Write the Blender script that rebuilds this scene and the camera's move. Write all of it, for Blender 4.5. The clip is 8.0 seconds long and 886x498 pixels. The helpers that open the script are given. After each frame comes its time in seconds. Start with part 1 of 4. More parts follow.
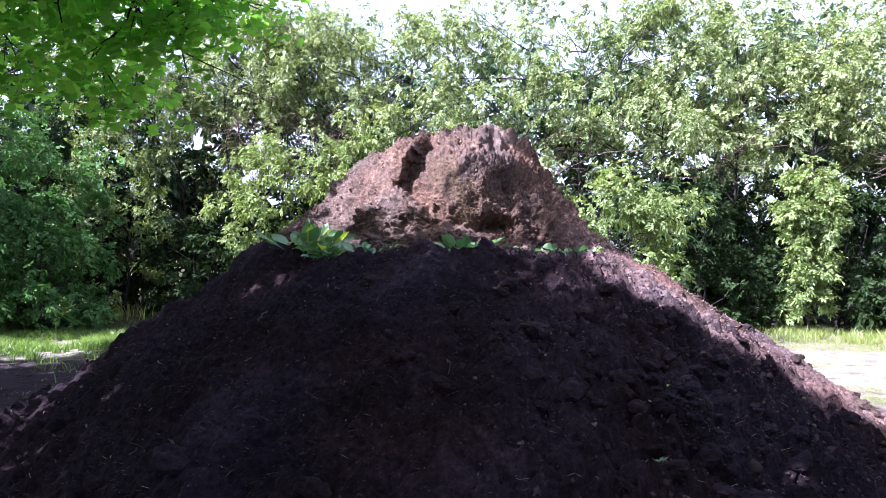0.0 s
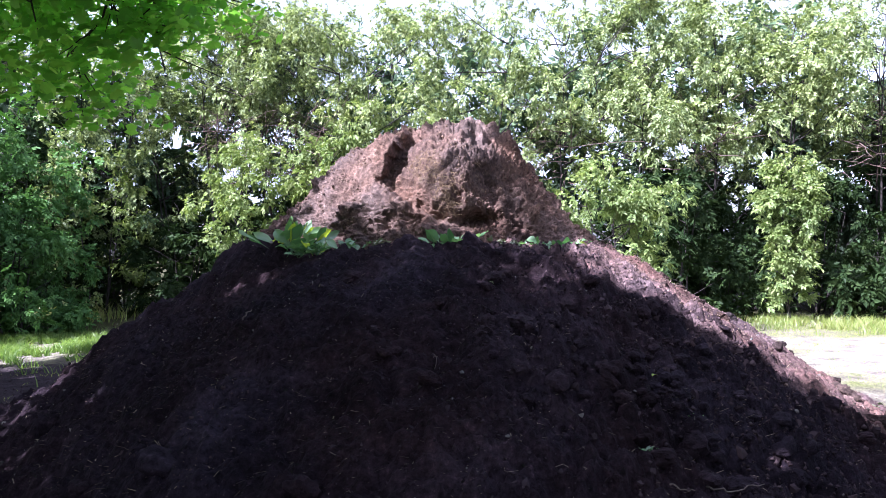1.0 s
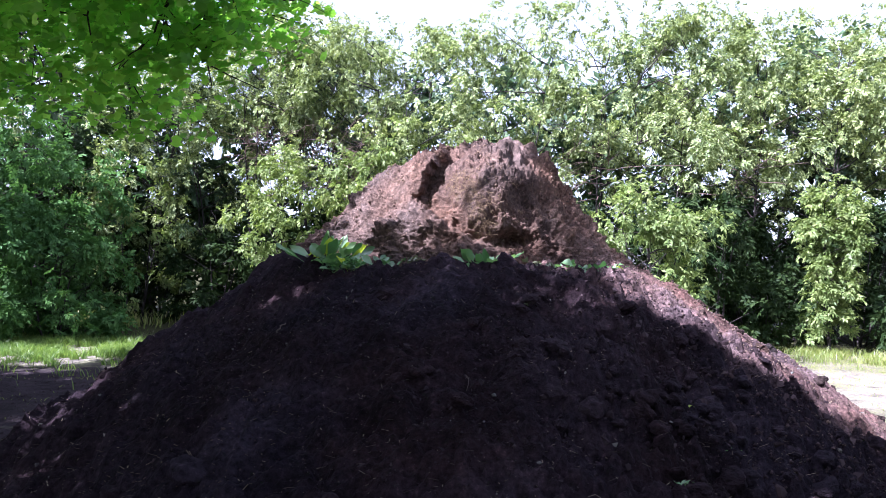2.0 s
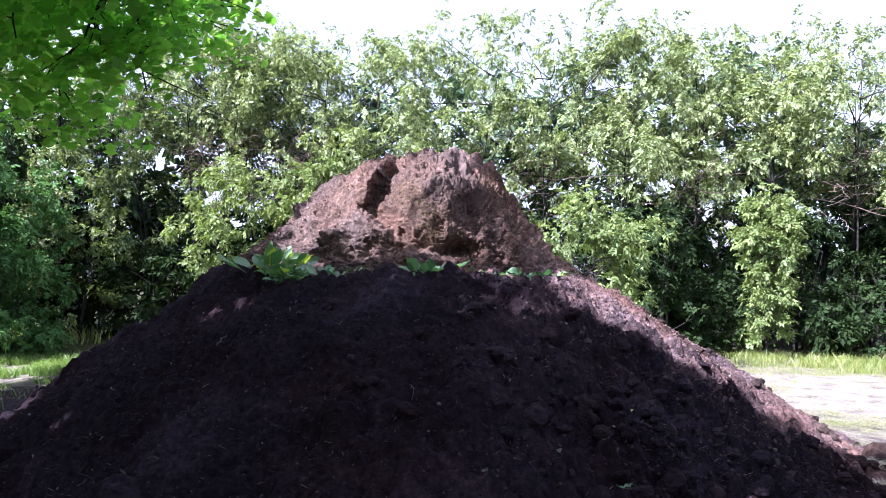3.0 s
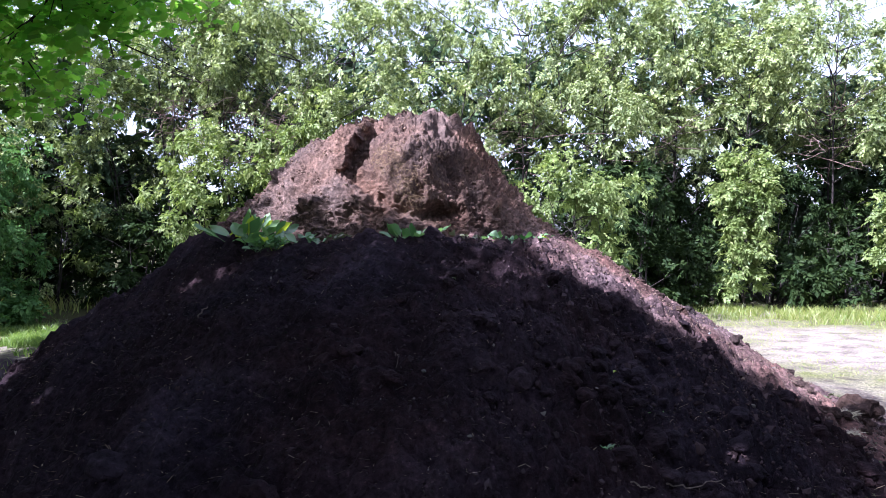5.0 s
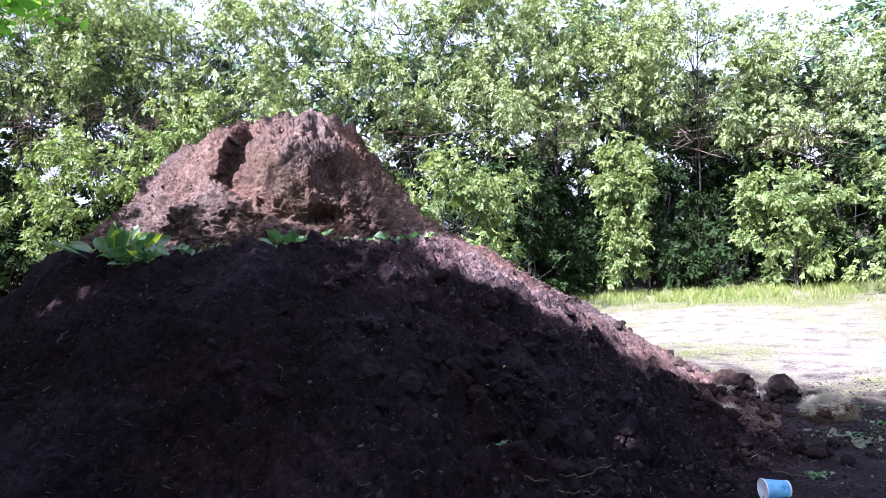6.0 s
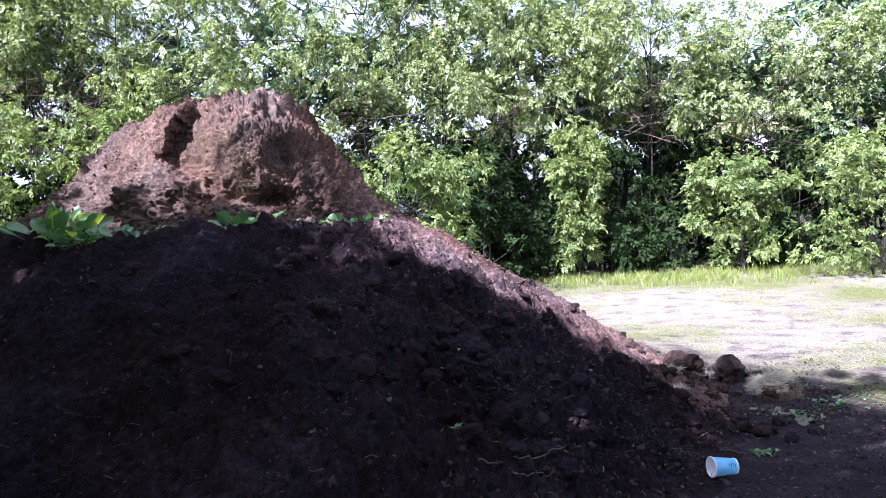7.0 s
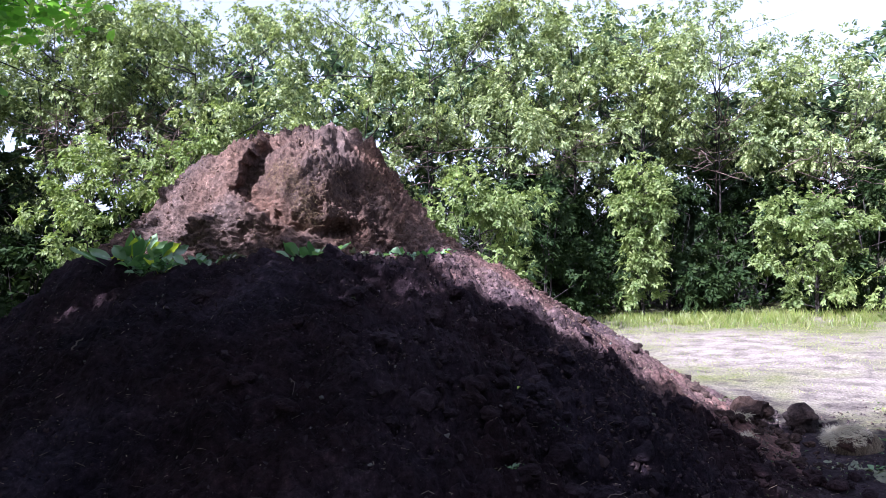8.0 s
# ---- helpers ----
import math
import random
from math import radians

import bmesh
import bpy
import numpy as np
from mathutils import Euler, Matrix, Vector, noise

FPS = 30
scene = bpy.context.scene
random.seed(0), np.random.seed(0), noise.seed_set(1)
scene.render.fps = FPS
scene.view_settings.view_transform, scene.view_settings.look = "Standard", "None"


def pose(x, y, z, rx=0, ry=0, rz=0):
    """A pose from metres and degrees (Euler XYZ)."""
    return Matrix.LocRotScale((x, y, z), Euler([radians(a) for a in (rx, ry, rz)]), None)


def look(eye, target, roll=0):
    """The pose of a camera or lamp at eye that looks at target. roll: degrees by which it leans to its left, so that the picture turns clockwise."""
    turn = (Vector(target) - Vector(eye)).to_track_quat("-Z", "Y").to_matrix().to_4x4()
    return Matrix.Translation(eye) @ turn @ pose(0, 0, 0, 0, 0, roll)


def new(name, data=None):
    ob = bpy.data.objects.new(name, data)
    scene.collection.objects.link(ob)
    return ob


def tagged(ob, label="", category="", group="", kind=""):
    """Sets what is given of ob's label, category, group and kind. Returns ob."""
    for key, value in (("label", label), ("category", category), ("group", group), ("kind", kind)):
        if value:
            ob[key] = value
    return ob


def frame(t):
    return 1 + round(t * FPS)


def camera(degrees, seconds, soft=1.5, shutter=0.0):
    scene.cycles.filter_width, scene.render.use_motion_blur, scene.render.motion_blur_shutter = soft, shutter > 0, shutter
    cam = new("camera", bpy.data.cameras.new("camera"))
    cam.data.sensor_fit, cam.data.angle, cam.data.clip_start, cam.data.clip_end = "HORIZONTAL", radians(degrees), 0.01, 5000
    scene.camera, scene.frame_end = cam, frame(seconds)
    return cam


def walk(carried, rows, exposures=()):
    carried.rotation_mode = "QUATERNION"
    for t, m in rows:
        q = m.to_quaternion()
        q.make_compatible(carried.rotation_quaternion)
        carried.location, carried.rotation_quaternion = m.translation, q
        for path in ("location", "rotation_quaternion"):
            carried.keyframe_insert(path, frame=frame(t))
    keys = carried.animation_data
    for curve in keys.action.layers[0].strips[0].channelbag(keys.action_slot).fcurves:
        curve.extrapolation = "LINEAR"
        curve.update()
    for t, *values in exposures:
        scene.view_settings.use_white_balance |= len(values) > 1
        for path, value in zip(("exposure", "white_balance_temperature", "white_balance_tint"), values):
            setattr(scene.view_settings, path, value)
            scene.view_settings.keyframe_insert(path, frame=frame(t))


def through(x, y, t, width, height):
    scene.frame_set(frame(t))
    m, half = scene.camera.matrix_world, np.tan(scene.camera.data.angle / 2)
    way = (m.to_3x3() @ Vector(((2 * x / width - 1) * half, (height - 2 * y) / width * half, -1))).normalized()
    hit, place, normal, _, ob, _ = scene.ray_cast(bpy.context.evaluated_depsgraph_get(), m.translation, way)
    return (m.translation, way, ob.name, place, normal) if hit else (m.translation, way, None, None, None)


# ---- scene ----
# ---- camera and walk ----
cam = camera(65.0, 8.0, soft=0.55)
# seconds, eye x y z, yaw to the left, pitch up, lean
PATH = [
    (0, 0.000, -0.000, 1.350, 0.01, 0.38, -0.00),
    (0.5, -0.000, -0.001, 1.352, 1.13, 0.93, 0.04),
    (1, -0.004, 0.001, 1.349, -1.34, -0.04, -1.10),
    (1.2, -0.010, 0.002, 1.364, -0.56, 1.32, -0.93),
    (2.3, -0.030, 0.023, 1.364, 1.36, 1.40, 1.08),
    (2.5, -0.021, 0.027, 1.365, 0.15, 1.60, 0.61),
    (3, 0.007, 0.030, 1.351, -2.80, 2.33, 0.26),
    (3.5, 0.010, 0.047, 1.367, -3.95, 2.33, 0.22),
    (4, 0.007, 0.055, 1.360, -4.09, 0.77, -1.19),
    (4.2, -0.028, 0.053, 1.374, -3.86, 0.51, -0.74),
    (5.3, 0.020, 0.054, 1.390, -5.24, -1.34, -1.46),
    (5.5, 0.034, 0.088, 1.388, -7.89, -0.80, -1.76),
    (6, 0.068, 0.131, 1.392, -13.11, -1.39, -3.83),
    (6.5, 0.086, 0.159, 1.388, -15.89, -2.43, -4.65),
    (7, 0.085, 0.178, 1.380, -16.67, -2.95, -3.60),
    (7.5, 0.073, 0.161, 1.393, -11.71, -0.29, -2.98),
    (8, 0.072, 0.156, 1.402, -11.85, -0.06, -2.32),
]


def aim(x, y, z, yaw, pitch, lean):
    a, p = radians(yaw), radians(pitch)
    ahead = Vector((-math.sin(a) * math.cos(p), math.cos(a) * math.cos(p), math.sin(p)))
    eye = Vector((x, y, z))
    return look(eye, eye + ahead * 2, lean)


EXPOSURE = [(0, 2.42), (1.2, 2.42), (2.5, 2.3), (3, 2.3), (3.5, 2.12), (4, 1.98), (5.5, 2.24), (6.2, 2.34), (6.5, 2.30), (7, 2.20), (7.5, 1.96), (8, 1.88)]
walk(cam, [(t, aim(*row)) for t, *row in PATH], [(t, e + 0.02, 5330, 29) for t, e in EXPOSURE])

# ---- light ----
TO_SUN = Vector((-0.58, -0.36, 0.73)).normalized()
world = bpy.data.worlds.new("sky")
scene.world = world
world.use_nodes = True
sky = world.node_tree.nodes.new("ShaderNodeTexSky")
sky.sky_type, sky.sun_disc = "NISHITA", False
sky.dust_density, sky.air_density = 3.0, 1.0
sky.sun_elevation = math.asin(TO_SUN.z)
sky.sun_rotation = math.atan2(TO_SUN.x, TO_SUN.y)
back = world.node_tree.nodes["Background"]
back.inputs["Strength"].default_value = 0.085
# summer haze pales the blue
haze = world.node_tree.nodes.new("ShaderNodeHueSaturation")
haze.inputs["Saturation"].default_value, haze.inputs["Value"].default_value = 0.42, 1.15
world.node_tree.links.new(sky.outputs[0], haze.inputs["Color"])
world.node_tree.links.new(haze.outputs[0], back.inputs["Color"])
sun = new("sun", bpy.data.lights.new("sun", "SUN"))
sun.data.energy, sun.data.angle, sun.data.color = 5.0, radians(0.55), (1.0, 0.95, 0.87)
sun.matrix_world = look(TO_SUN * 60, (0, 0, 0))


# ---- materials ----
def material(name):
    m = bpy.data.materials.new(name)
    m.use_nodes = True
    m.node_tree.nodes.clear()
    return m, m.node_tree.nodes, m.node_tree.links


def ramp(nodes, stops):
    r = nodes.new("ShaderNodeValToRGB")
    while len(r.color_ramp.elements) < len(stops):
        r.color_ramp.elements.new(0.5)
    for e, (at, c) in zip(r.color_ramp.elements, stops):
        e.position, e.color = at, (*c, 1)
    return r


def noise_tex(nodes, links, vec, scale, detail=4.0, rough=0.6):
    n = nodes.new("ShaderNodeTexNoise")
    n.inputs["Scale"].default_value = scale
    n.inputs["Detail"].default_value = detail
    n.inputs["Roughness"].default_value = rough
    links.new(vec, n.inputs["Vector"])
    return n.outputs["Fac"]


def mix_rgb(nodes, links, fac, a, b, mode="MIX"):
    n = nodes.new("ShaderNodeMix")
    n.data_type, n.blend_type = "RGBA", mode
    for socket, value in ((n.inputs[0], fac), (n.inputs[6], a), (n.inputs[7], b)):
        if isinstance(value, bpy.types.NodeSocket):
            links.new(value, socket)
        elif isinstance(value, tuple):
            socket.default_value = (*value, 1)
        else:
            socket.default_value = value
    return n.outputs[2]


def finish(nodes, links, colour, rough=0.9, height=None, bump=0.5, dist=0.01, specular=0.3):
    p = nodes.new("ShaderNodeBsdfPrincipled")
    o = nodes.new("ShaderNodeOutputMaterial")
    p.inputs["Roughness"].default_value = rough
    p.inputs["Specular IOR Level"].default_value = specular
    if isinstance(colour, tuple):
        p.inputs["Base Color"].default_value = (*colour, 1)
    else:
        links.new(colour, p.inputs["Base Color"])
    if height is not None:
        b = nodes.new("ShaderNodeBump")
        b.inputs["Strength"].default_value = bump
        b.inputs["Distance"].default_value = dist
        links.new(height, b.inputs["Height"])
        links.new(b.outputs[0], p.inputs["Normal"])
    links.new(p.outputs[0], o.inputs[0])
    return p


def soil_material(name, dark, mid, light, sunlit_gain=0.0, grit=1.0):
    m, n, l = material(name)
    c = n.new("ShaderNodeNewGeometry").outputs["Position"]
    big, grain, fine = noise_tex(n, l, c, 1.7, 5), noise_tex(n, l, c, 26, 6, 0.7), noise_tex(n, l, c, 95, 4, 0.7)
    r1 = ramp(n, [(0.3, dark), (0.55, mid), (0.75, light)])
    l.new(big, r1.inputs[0])
    r2 = ramp(n, [(at, tuple(v**grit for v in c3)) for at, c3 in ((0.30, (0.30, 0.29, 0.29)), (0.48, (0.85, 0.85, 0.85)), (0.60, (1.25, 1.22, 1.2)), (0.72, (2.4, 2.3, 2.2)))])
    l.new(grain, r2.inputs[0])
    col = mix_rgb(n, l, 1.0, r1.outputs[0], r2.outputs[0], "MULTIPLY")
    # rust-brown and grey-violet drifts
    drift = ramp(n, [(0.38, (1.16, 1.0, 0.91)), (0.62, (0.90, 0.97, 1.08))])
    l.new(noise_tex(n, l, c, 0.9, 4), drift.inputs[0])
    col = mix_rgb(n, l, 1.0, col, drift.outputs[0], "MULTIPLY")
    if sunlit_gain:
        # sunlit look painted into the soil in paler patches, mostly the north-east flank
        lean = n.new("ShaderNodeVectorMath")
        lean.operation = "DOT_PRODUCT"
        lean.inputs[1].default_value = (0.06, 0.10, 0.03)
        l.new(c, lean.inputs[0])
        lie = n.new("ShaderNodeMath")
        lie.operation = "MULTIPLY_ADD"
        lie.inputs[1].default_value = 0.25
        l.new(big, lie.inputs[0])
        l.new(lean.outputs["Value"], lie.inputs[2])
        dry = ramp(n, [(0.655, (1, 1, 1)), (0.71, (sunlit_gain, sunlit_gain * 0.97, sunlit_gain * 0.70))])
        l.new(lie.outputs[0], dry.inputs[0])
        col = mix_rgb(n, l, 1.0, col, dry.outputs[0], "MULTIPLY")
    add = n.new("ShaderNodeMath")
    add.operation = "MULTIPLY_ADD"
    add.inputs[1].default_value = 0.5
    l.new(fine, add.inputs[0])
    l.new(grain, add.inputs[2])
    finish(n, l, col, 0.95, add.outputs[0], 1.0, 0.03, 0.07)
    return m


def leaf_material(name, colours, through=0.32, gloss=0.03, single=False):
    """Leaves: each its own tint; light shines partly through."""
    m, n, l = material(name)
    geo = n.new("ShaderNodeNewGeometry")
    r = ramp(n, [(i / max(1, len(colours) - 1), c) for i, c in enumerate(colours)])
    l.new(n.new("ShaderNodeObjectInfo").outputs["Random"] if single else geo.outputs["Random Per Island"], r.inputs[0])
    c = n.new("ShaderNodeTexCoord").outputs["Object"]
    r2 = ramp(n, [(0.3, (0.75, 0.8, 0.8)), (0.7, (1.2, 1.15, 1.0))])
    l.new(noise_tex(n, l, c, 0.8, 3), r2.inputs[0])
    col = mix_rgb(n, l, 1.0, r.outputs[0], r2.outputs[0], "MULTIPLY")
    d, t, g = n.new("ShaderNodeBsdfDiffuse"), n.new("ShaderNodeBsdfTranslucent"), n.new("ShaderNodeBsdfGlossy")
    g.inputs["Roughness"].default_value = 0.48
    g.inputs["Color"].default_value = (0.9, 0.95, 0.9, 1)
    l.new(col, d.inputs["Color"])
    warm = mix_rgb(n, l, 1.0, col, (1.2, 1.25, 0.75), "MULTIPLY")
    l.new(warm, t.inputs["Color"])
    m1, m2, o = n.new("ShaderNodeMixShader"), n.new("ShaderNodeMixShader"), n.new("ShaderNodeOutputMaterial")
    m1.inputs[0].default_value, m2.inputs[0].default_value = through, gloss
    l.new(d.outputs[0], m1.inputs[1]), l.new(t.outputs[0], m1.inputs[2])
    l.new(m1.outputs[0], m2.inputs[1]), l.new(g.outputs[0], m2.inputs[2])
    l.new(m2.outputs[0], o.inputs[0])
    return m


def bark_material(name, dark, light):
    m, n, l = material(name)
    mp = n.new("ShaderNodeMapping")
    mp.inputs["Scale"].default_value = (1, 1, 0.25)
    l.new(n.new("ShaderNodeTexCoord").outputs["Object"], mp.inputs[0])
    f = noise_tex(n, l, mp.outputs[0], 30, 5)
    r = ramp(n, [(0.35, dark), (0.7, light)])
    l.new(f, r.inputs[0])
    finish(n, l, r.outputs[0], 0.9, f, 0.8, 0.02)
    return m


def ground_material():
    m, n, l = material("trampled_ground")
    c = n.new("ShaderNodeTexCoord").outputs["Object"]
    big, mid, fine = noise_tex(n, l, c, 0.45, 4), noise_tex(n, l, c, 3.5, 5), noise_tex(n, l, c, 45, 5, 0.7)
    sand = ramp(n, [(0.3, (0.125, 0.106, 0.090)), (0.65, (0.400, 0.352, 0.300))])
    l.new(mid, sand.inputs[0])
    green = ramp(n, [(0.3, (0.10, 0.12, 0.040)), (0.7, (0.20, 0.205, 0.085))])
    l.new(fine, green.inputs[0])
    mask = ramp(n, [(0.46, (0, 0, 0)), (0.6, (1, 1, 1))])
    add = n.new("ShaderNodeMath")
    add.operation = "MULTIPLY_ADD"
    add.inputs[1].default_value = 0.35
    l.new(mid, add.inputs[0])
    half = n.new("ShaderNodeMath")
    half.operation = "MULTIPLY"
    half.inputs[1].default_value = 0.68
    l.new(big, half.inputs[0])
    l.new(half.outputs[0], add.inputs[2])
    l.new(add.outputs[0], mask.inputs[0])
    col = mix_rgb(n, l, mask.outputs[0], sand.outputs[0], green.outputs[0])
    # soil spilt and trodden round the heap, its dark tone also painting shade
    away = n.new("ShaderNodeVectorMath")
    away.operation = "DISTANCE"
    away.inputs[1].default_value = (-0.4, 3.6, 0)
    l.new(c, away.inputs[0])
    worn = n.new("ShaderNodeMath")
    worn.operation = "MULTIPLY_ADD"
    worn.inputs[1].default_value = 2.4
    l.new(mid, worn.inputs[0])
    path = n.new("ShaderNodeVectorMath")
    path.operation = "DISTANCE"
    path.inputs[1].default_value = (-4.9, 6.9, 0)
    l.new(c, path.inputs[0])
    wide = n.new("ShaderNodeMath")
    wide.operation = "ADD"
    wide.inputs[1].default_value = 2.3
    l.new(path.outputs["Value"], wide.inputs[0])
    nearest = n.new("ShaderNodeMath")
    nearest.operation = "MINIMUM"
    l.new(away.outputs["Value"], nearest.inputs[0])
    l.new(wide.outputs[0], nearest.inputs[1])
    l.new(nearest.outputs[0], worn.inputs[2])
    spilt = ramp(n, [(0.52, (1, 1, 1)), (0.64, (0, 0, 0))])
    tenth = n.new("ShaderNodeMath")
    tenth.operation = "MULTIPLY"
    tenth.inputs[1].default_value = 0.1
    l.new(worn.outputs[0], tenth.inputs[0])
    l.new(tenth.outputs[0], spilt.inputs[0])
    dirt_and_shade = ramp(n, [(0.3, (0.018, 0.0132, 0.016)), (0.7, (0.054, 0.040, 0.047))])
    l.new(mid, dirt_and_shade.inputs[0])
    col = mix_rgb(n, l, spilt.outputs[0], col, dirt_and_shade.outputs[0])
    # leaf litter and moss under the trees
    out = n.new("ShaderNodeVectorMath")
    out.operation = "DISTANCE"
    out.inputs[1].default_value = (1.0, 3.5, 0)
    l.new(c, out.inputs[0])
    deep = n.new("ShaderNodeMath")
    deep.operation = "MULTIPLY_ADD"
    deep.inputs[1].default_value = 3.0
    l.new(mid, deep.inputs[0])
    l.new(out.outputs["Value"], deep.inputs[2])
    part_of = n.new("ShaderNodeMath")
    part_of.operation = "MULTIPLY"
    part_of.inputs[1].default_value = 0.05
    l.new(deep.outputs[0], part_of.inputs[0])
    wood = ramp(n, [(0.58, (0, 0, 0)), (0.66, (1, 1, 1))])
    l.new(part_of.outputs[0], wood.inputs[0])
    litter = ramp(n, [(0.3, (0.030, 0.030, 0.014)), (0.7, (0.060, 0.066, 0.024))])
    l.new(fine, litter.inputs[0])
    col = mix_rgb(n, l, wood.outputs[0], col, litter.outputs[0])
    r2 = ramp(n, [(0.35, (0.5, 0.5, 0.5)), (0.65, (1.25, 1.25, 1.25))])
    l.new(fine, r2.inputs[0])
    col = mix_rgb(n, l, 1.0, col, r2.outputs[0], "MULTIPLY")
    lumpy = n.new("ShaderNodeMath")
    lumpy.operation = "MULTIPLY_ADD"
    lumpy.inputs[1].default_value = 1.6
    l.new(noise_tex(n, l, c, 13, 4, 0.6), lumpy.inputs[0])
    l.new(fine, lumpy.inputs[2])
    finish(n, l, col, 0.95, lumpy.outputs[0], 0.9, 0.035, 0.09)
    return m


def plain_material(name, colour, rough=0.6, specular=0.4, scale=20.0, spread=0.15):
    m, n, l = material(name)
    c = n.new("ShaderNodeTexCoord").outputs["Object"]
    f = noise_tex(n, l, c, scale, 4)
    r = ramp(n, [(0.3, tuple(v * (1 - spread) for v in colour)), (0.7, tuple(v * (1 + spread) for v in colour))])
    l.new(f, r.inputs[0])
    finish(n, l, r.outputs[0], rough, f, 0.2, 0.004, specular)
    return m


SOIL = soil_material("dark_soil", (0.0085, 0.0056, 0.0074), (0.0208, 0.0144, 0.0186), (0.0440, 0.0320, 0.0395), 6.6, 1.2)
SOD = soil_material("sod_soil", (0.020, 0.012, 0.010), (0.042, 0.027, 0.023), (0.070, 0.048, 0.040))
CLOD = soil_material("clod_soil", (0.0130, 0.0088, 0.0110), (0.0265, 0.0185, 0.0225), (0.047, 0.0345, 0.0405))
# brown of the large lumps, also the lit copy for clods on the flank
PALE_LUMP = soil_material("pale_lump", (0.026, 0.019, 0.0175), (0.050, 0.037, 0.033), (0.085, 0.064, 0.056))
DUNG = soil_material("dry_soil", (0.072, 0.048, 0.039), (0.142, 0.099, 0.080), (0.230, 0.166, 0.136), 0.0, 1.0)
DUNG_CRUMB = leaf_material("dry_crumb", [(0.066, 0.043, 0.036), (0.095, 0.064, 0.053), (0.130, 0.089, 0.074), (0.175, 0.123, 0.103)], 0.0, 0.01)
# lighter crumb copy for the flank that is painted as sunlit
LIT_FLANK_CRUMB = leaf_material("lit_flank_crumb", [(0.060, 0.041, 0.037), (0.085, 0.059, 0.053), (0.105, 0.074, 0.066), (0.130, 0.094, 0.083)], 0.0, 0.01)
STRAW_MAT = leaf_material("matted_straw", [(0.085, 0.055, 0.036), (0.165, 0.110, 0.070), (0.27, 0.19, 0.12)], 0.1, 0.02)
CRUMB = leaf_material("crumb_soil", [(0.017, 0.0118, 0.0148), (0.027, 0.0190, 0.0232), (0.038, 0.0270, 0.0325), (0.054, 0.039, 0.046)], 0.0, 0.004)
GROUND = ground_material()
LEAF_TREE = leaf_material("tree_leaf", [(0.082, 0.115, 0.042), (0.155, 0.206, 0.080), (0.240, 0.298, 0.126), (0.365, 0.420, 0.198)], 0.30, 0.03)
# darker copy of the tree leaf, painting shaded depth behind the edge trees
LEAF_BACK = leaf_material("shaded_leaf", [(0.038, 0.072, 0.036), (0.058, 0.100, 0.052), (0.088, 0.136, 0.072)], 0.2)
LEAF_BUSH = leaf_material("bush_leaf", [(0.048, 0.116, 0.033), (0.068, 0.150, 0.045), (0.095, 0.188, 0.060)], 0.3, 0.01)
# near-black greens stand in for the shade under the canopy
LEAF_SHADE = leaf_material("undergrowth_shade_leaf", [(0.013, 0.026, 0.010), (0.022, 0.040, 0.014), (0.036, 0.058, 0.021)], 0.22, 0.005)
LEAF_BRIGHT = leaf_material("shrub_leaf", [(0.105, 0.160, 0.045), (0.160, 0.215, 0.068), (0.245, 0.295, 0.120)], 0.38, 0.02)
# darker than the limb's leaves, to throw less green light on the heap
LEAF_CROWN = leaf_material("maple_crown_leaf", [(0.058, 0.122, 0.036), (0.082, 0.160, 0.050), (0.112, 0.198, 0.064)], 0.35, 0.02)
# limb leaves lightened in colour to look sunlit beneath the crown
LEAF_MAPLE_LIT = leaf_material("maple_lit_leaf", [(0.150, 0.350, 0.052), (0.225, 0.470, 0.066), (0.300, 0.565, 0.080), (0.390, 0.650, 0.100)], 0.72, 0.02)
BLADE = leaf_material("grass_blade", [(0.140, 0.215, 0.038), (0.195, 0.265, 0.050), (0.255, 0.290, 0.080), (0.31, 0.295, 0.125)], 0.5, 0.05)
BLADE_LUSH = leaf_material("lush_blade", [(0.085, 0.160, 0.028), (0.130, 0.215, 0.042), (0.185, 0.260, 0.065)], 0.45, 0.03)
BARK = bark_material("bark", (0.016, 0.013, 0.013), (0.046, 0.038, 0.036))
DRY_TWIG = bark_material("dry_twig", (0.07, 0.055, 0.045), (0.15, 0.12, 0.095))
DEAD_TWIG = bark_material("dead_twig", (0.075, 0.050, 0.042), (0.19, 0.135, 0.115))
STRAW = leaf_material("straw", [(0.060, 0.045, 0.035), (0.13, 0.10, 0.075), (0.32, 0.26, 0.20)], 0.1, 0.02)


# ---- shape tools ----
def part(name, data, mat, parent=None, label=""):
    ob = new(name, data)
    if mat is not None:
        data.materials.append(mat)
    if parent is not None:
        ob.parent = parent
    return tagged(ob, label)


def raw_mesh(name, verts, faces, smooth=False):
    """A mesh from arrays: verts (n, 3) and faces (m, k), all of one size."""
    verts, faces = np.asarray(verts, np.float32), np.asarray(faces, np.int32)
    me = bpy.data.meshes.new(name)
    me.vertices.add(len(verts))
    me.vertices.foreach_set("co", verts.ravel())
    k = faces.shape[1]
    me.loops.add(faces.size)
    me.loops.foreach_set("vertex_index", faces.ravel())
    me.polygons.add(len(faces))
    me.polygons.foreach_set("loop_start", np.arange(len(faces), dtype=np.int32) * k)
    me.polygons.foreach_set("loop_total", np.full(len(faces), k, np.int32))
    me.polygons.foreach_set("use_smooth", np.full(len(faces), smooth))
    me.update(calc_edges=True)
    me.validate()
    return me


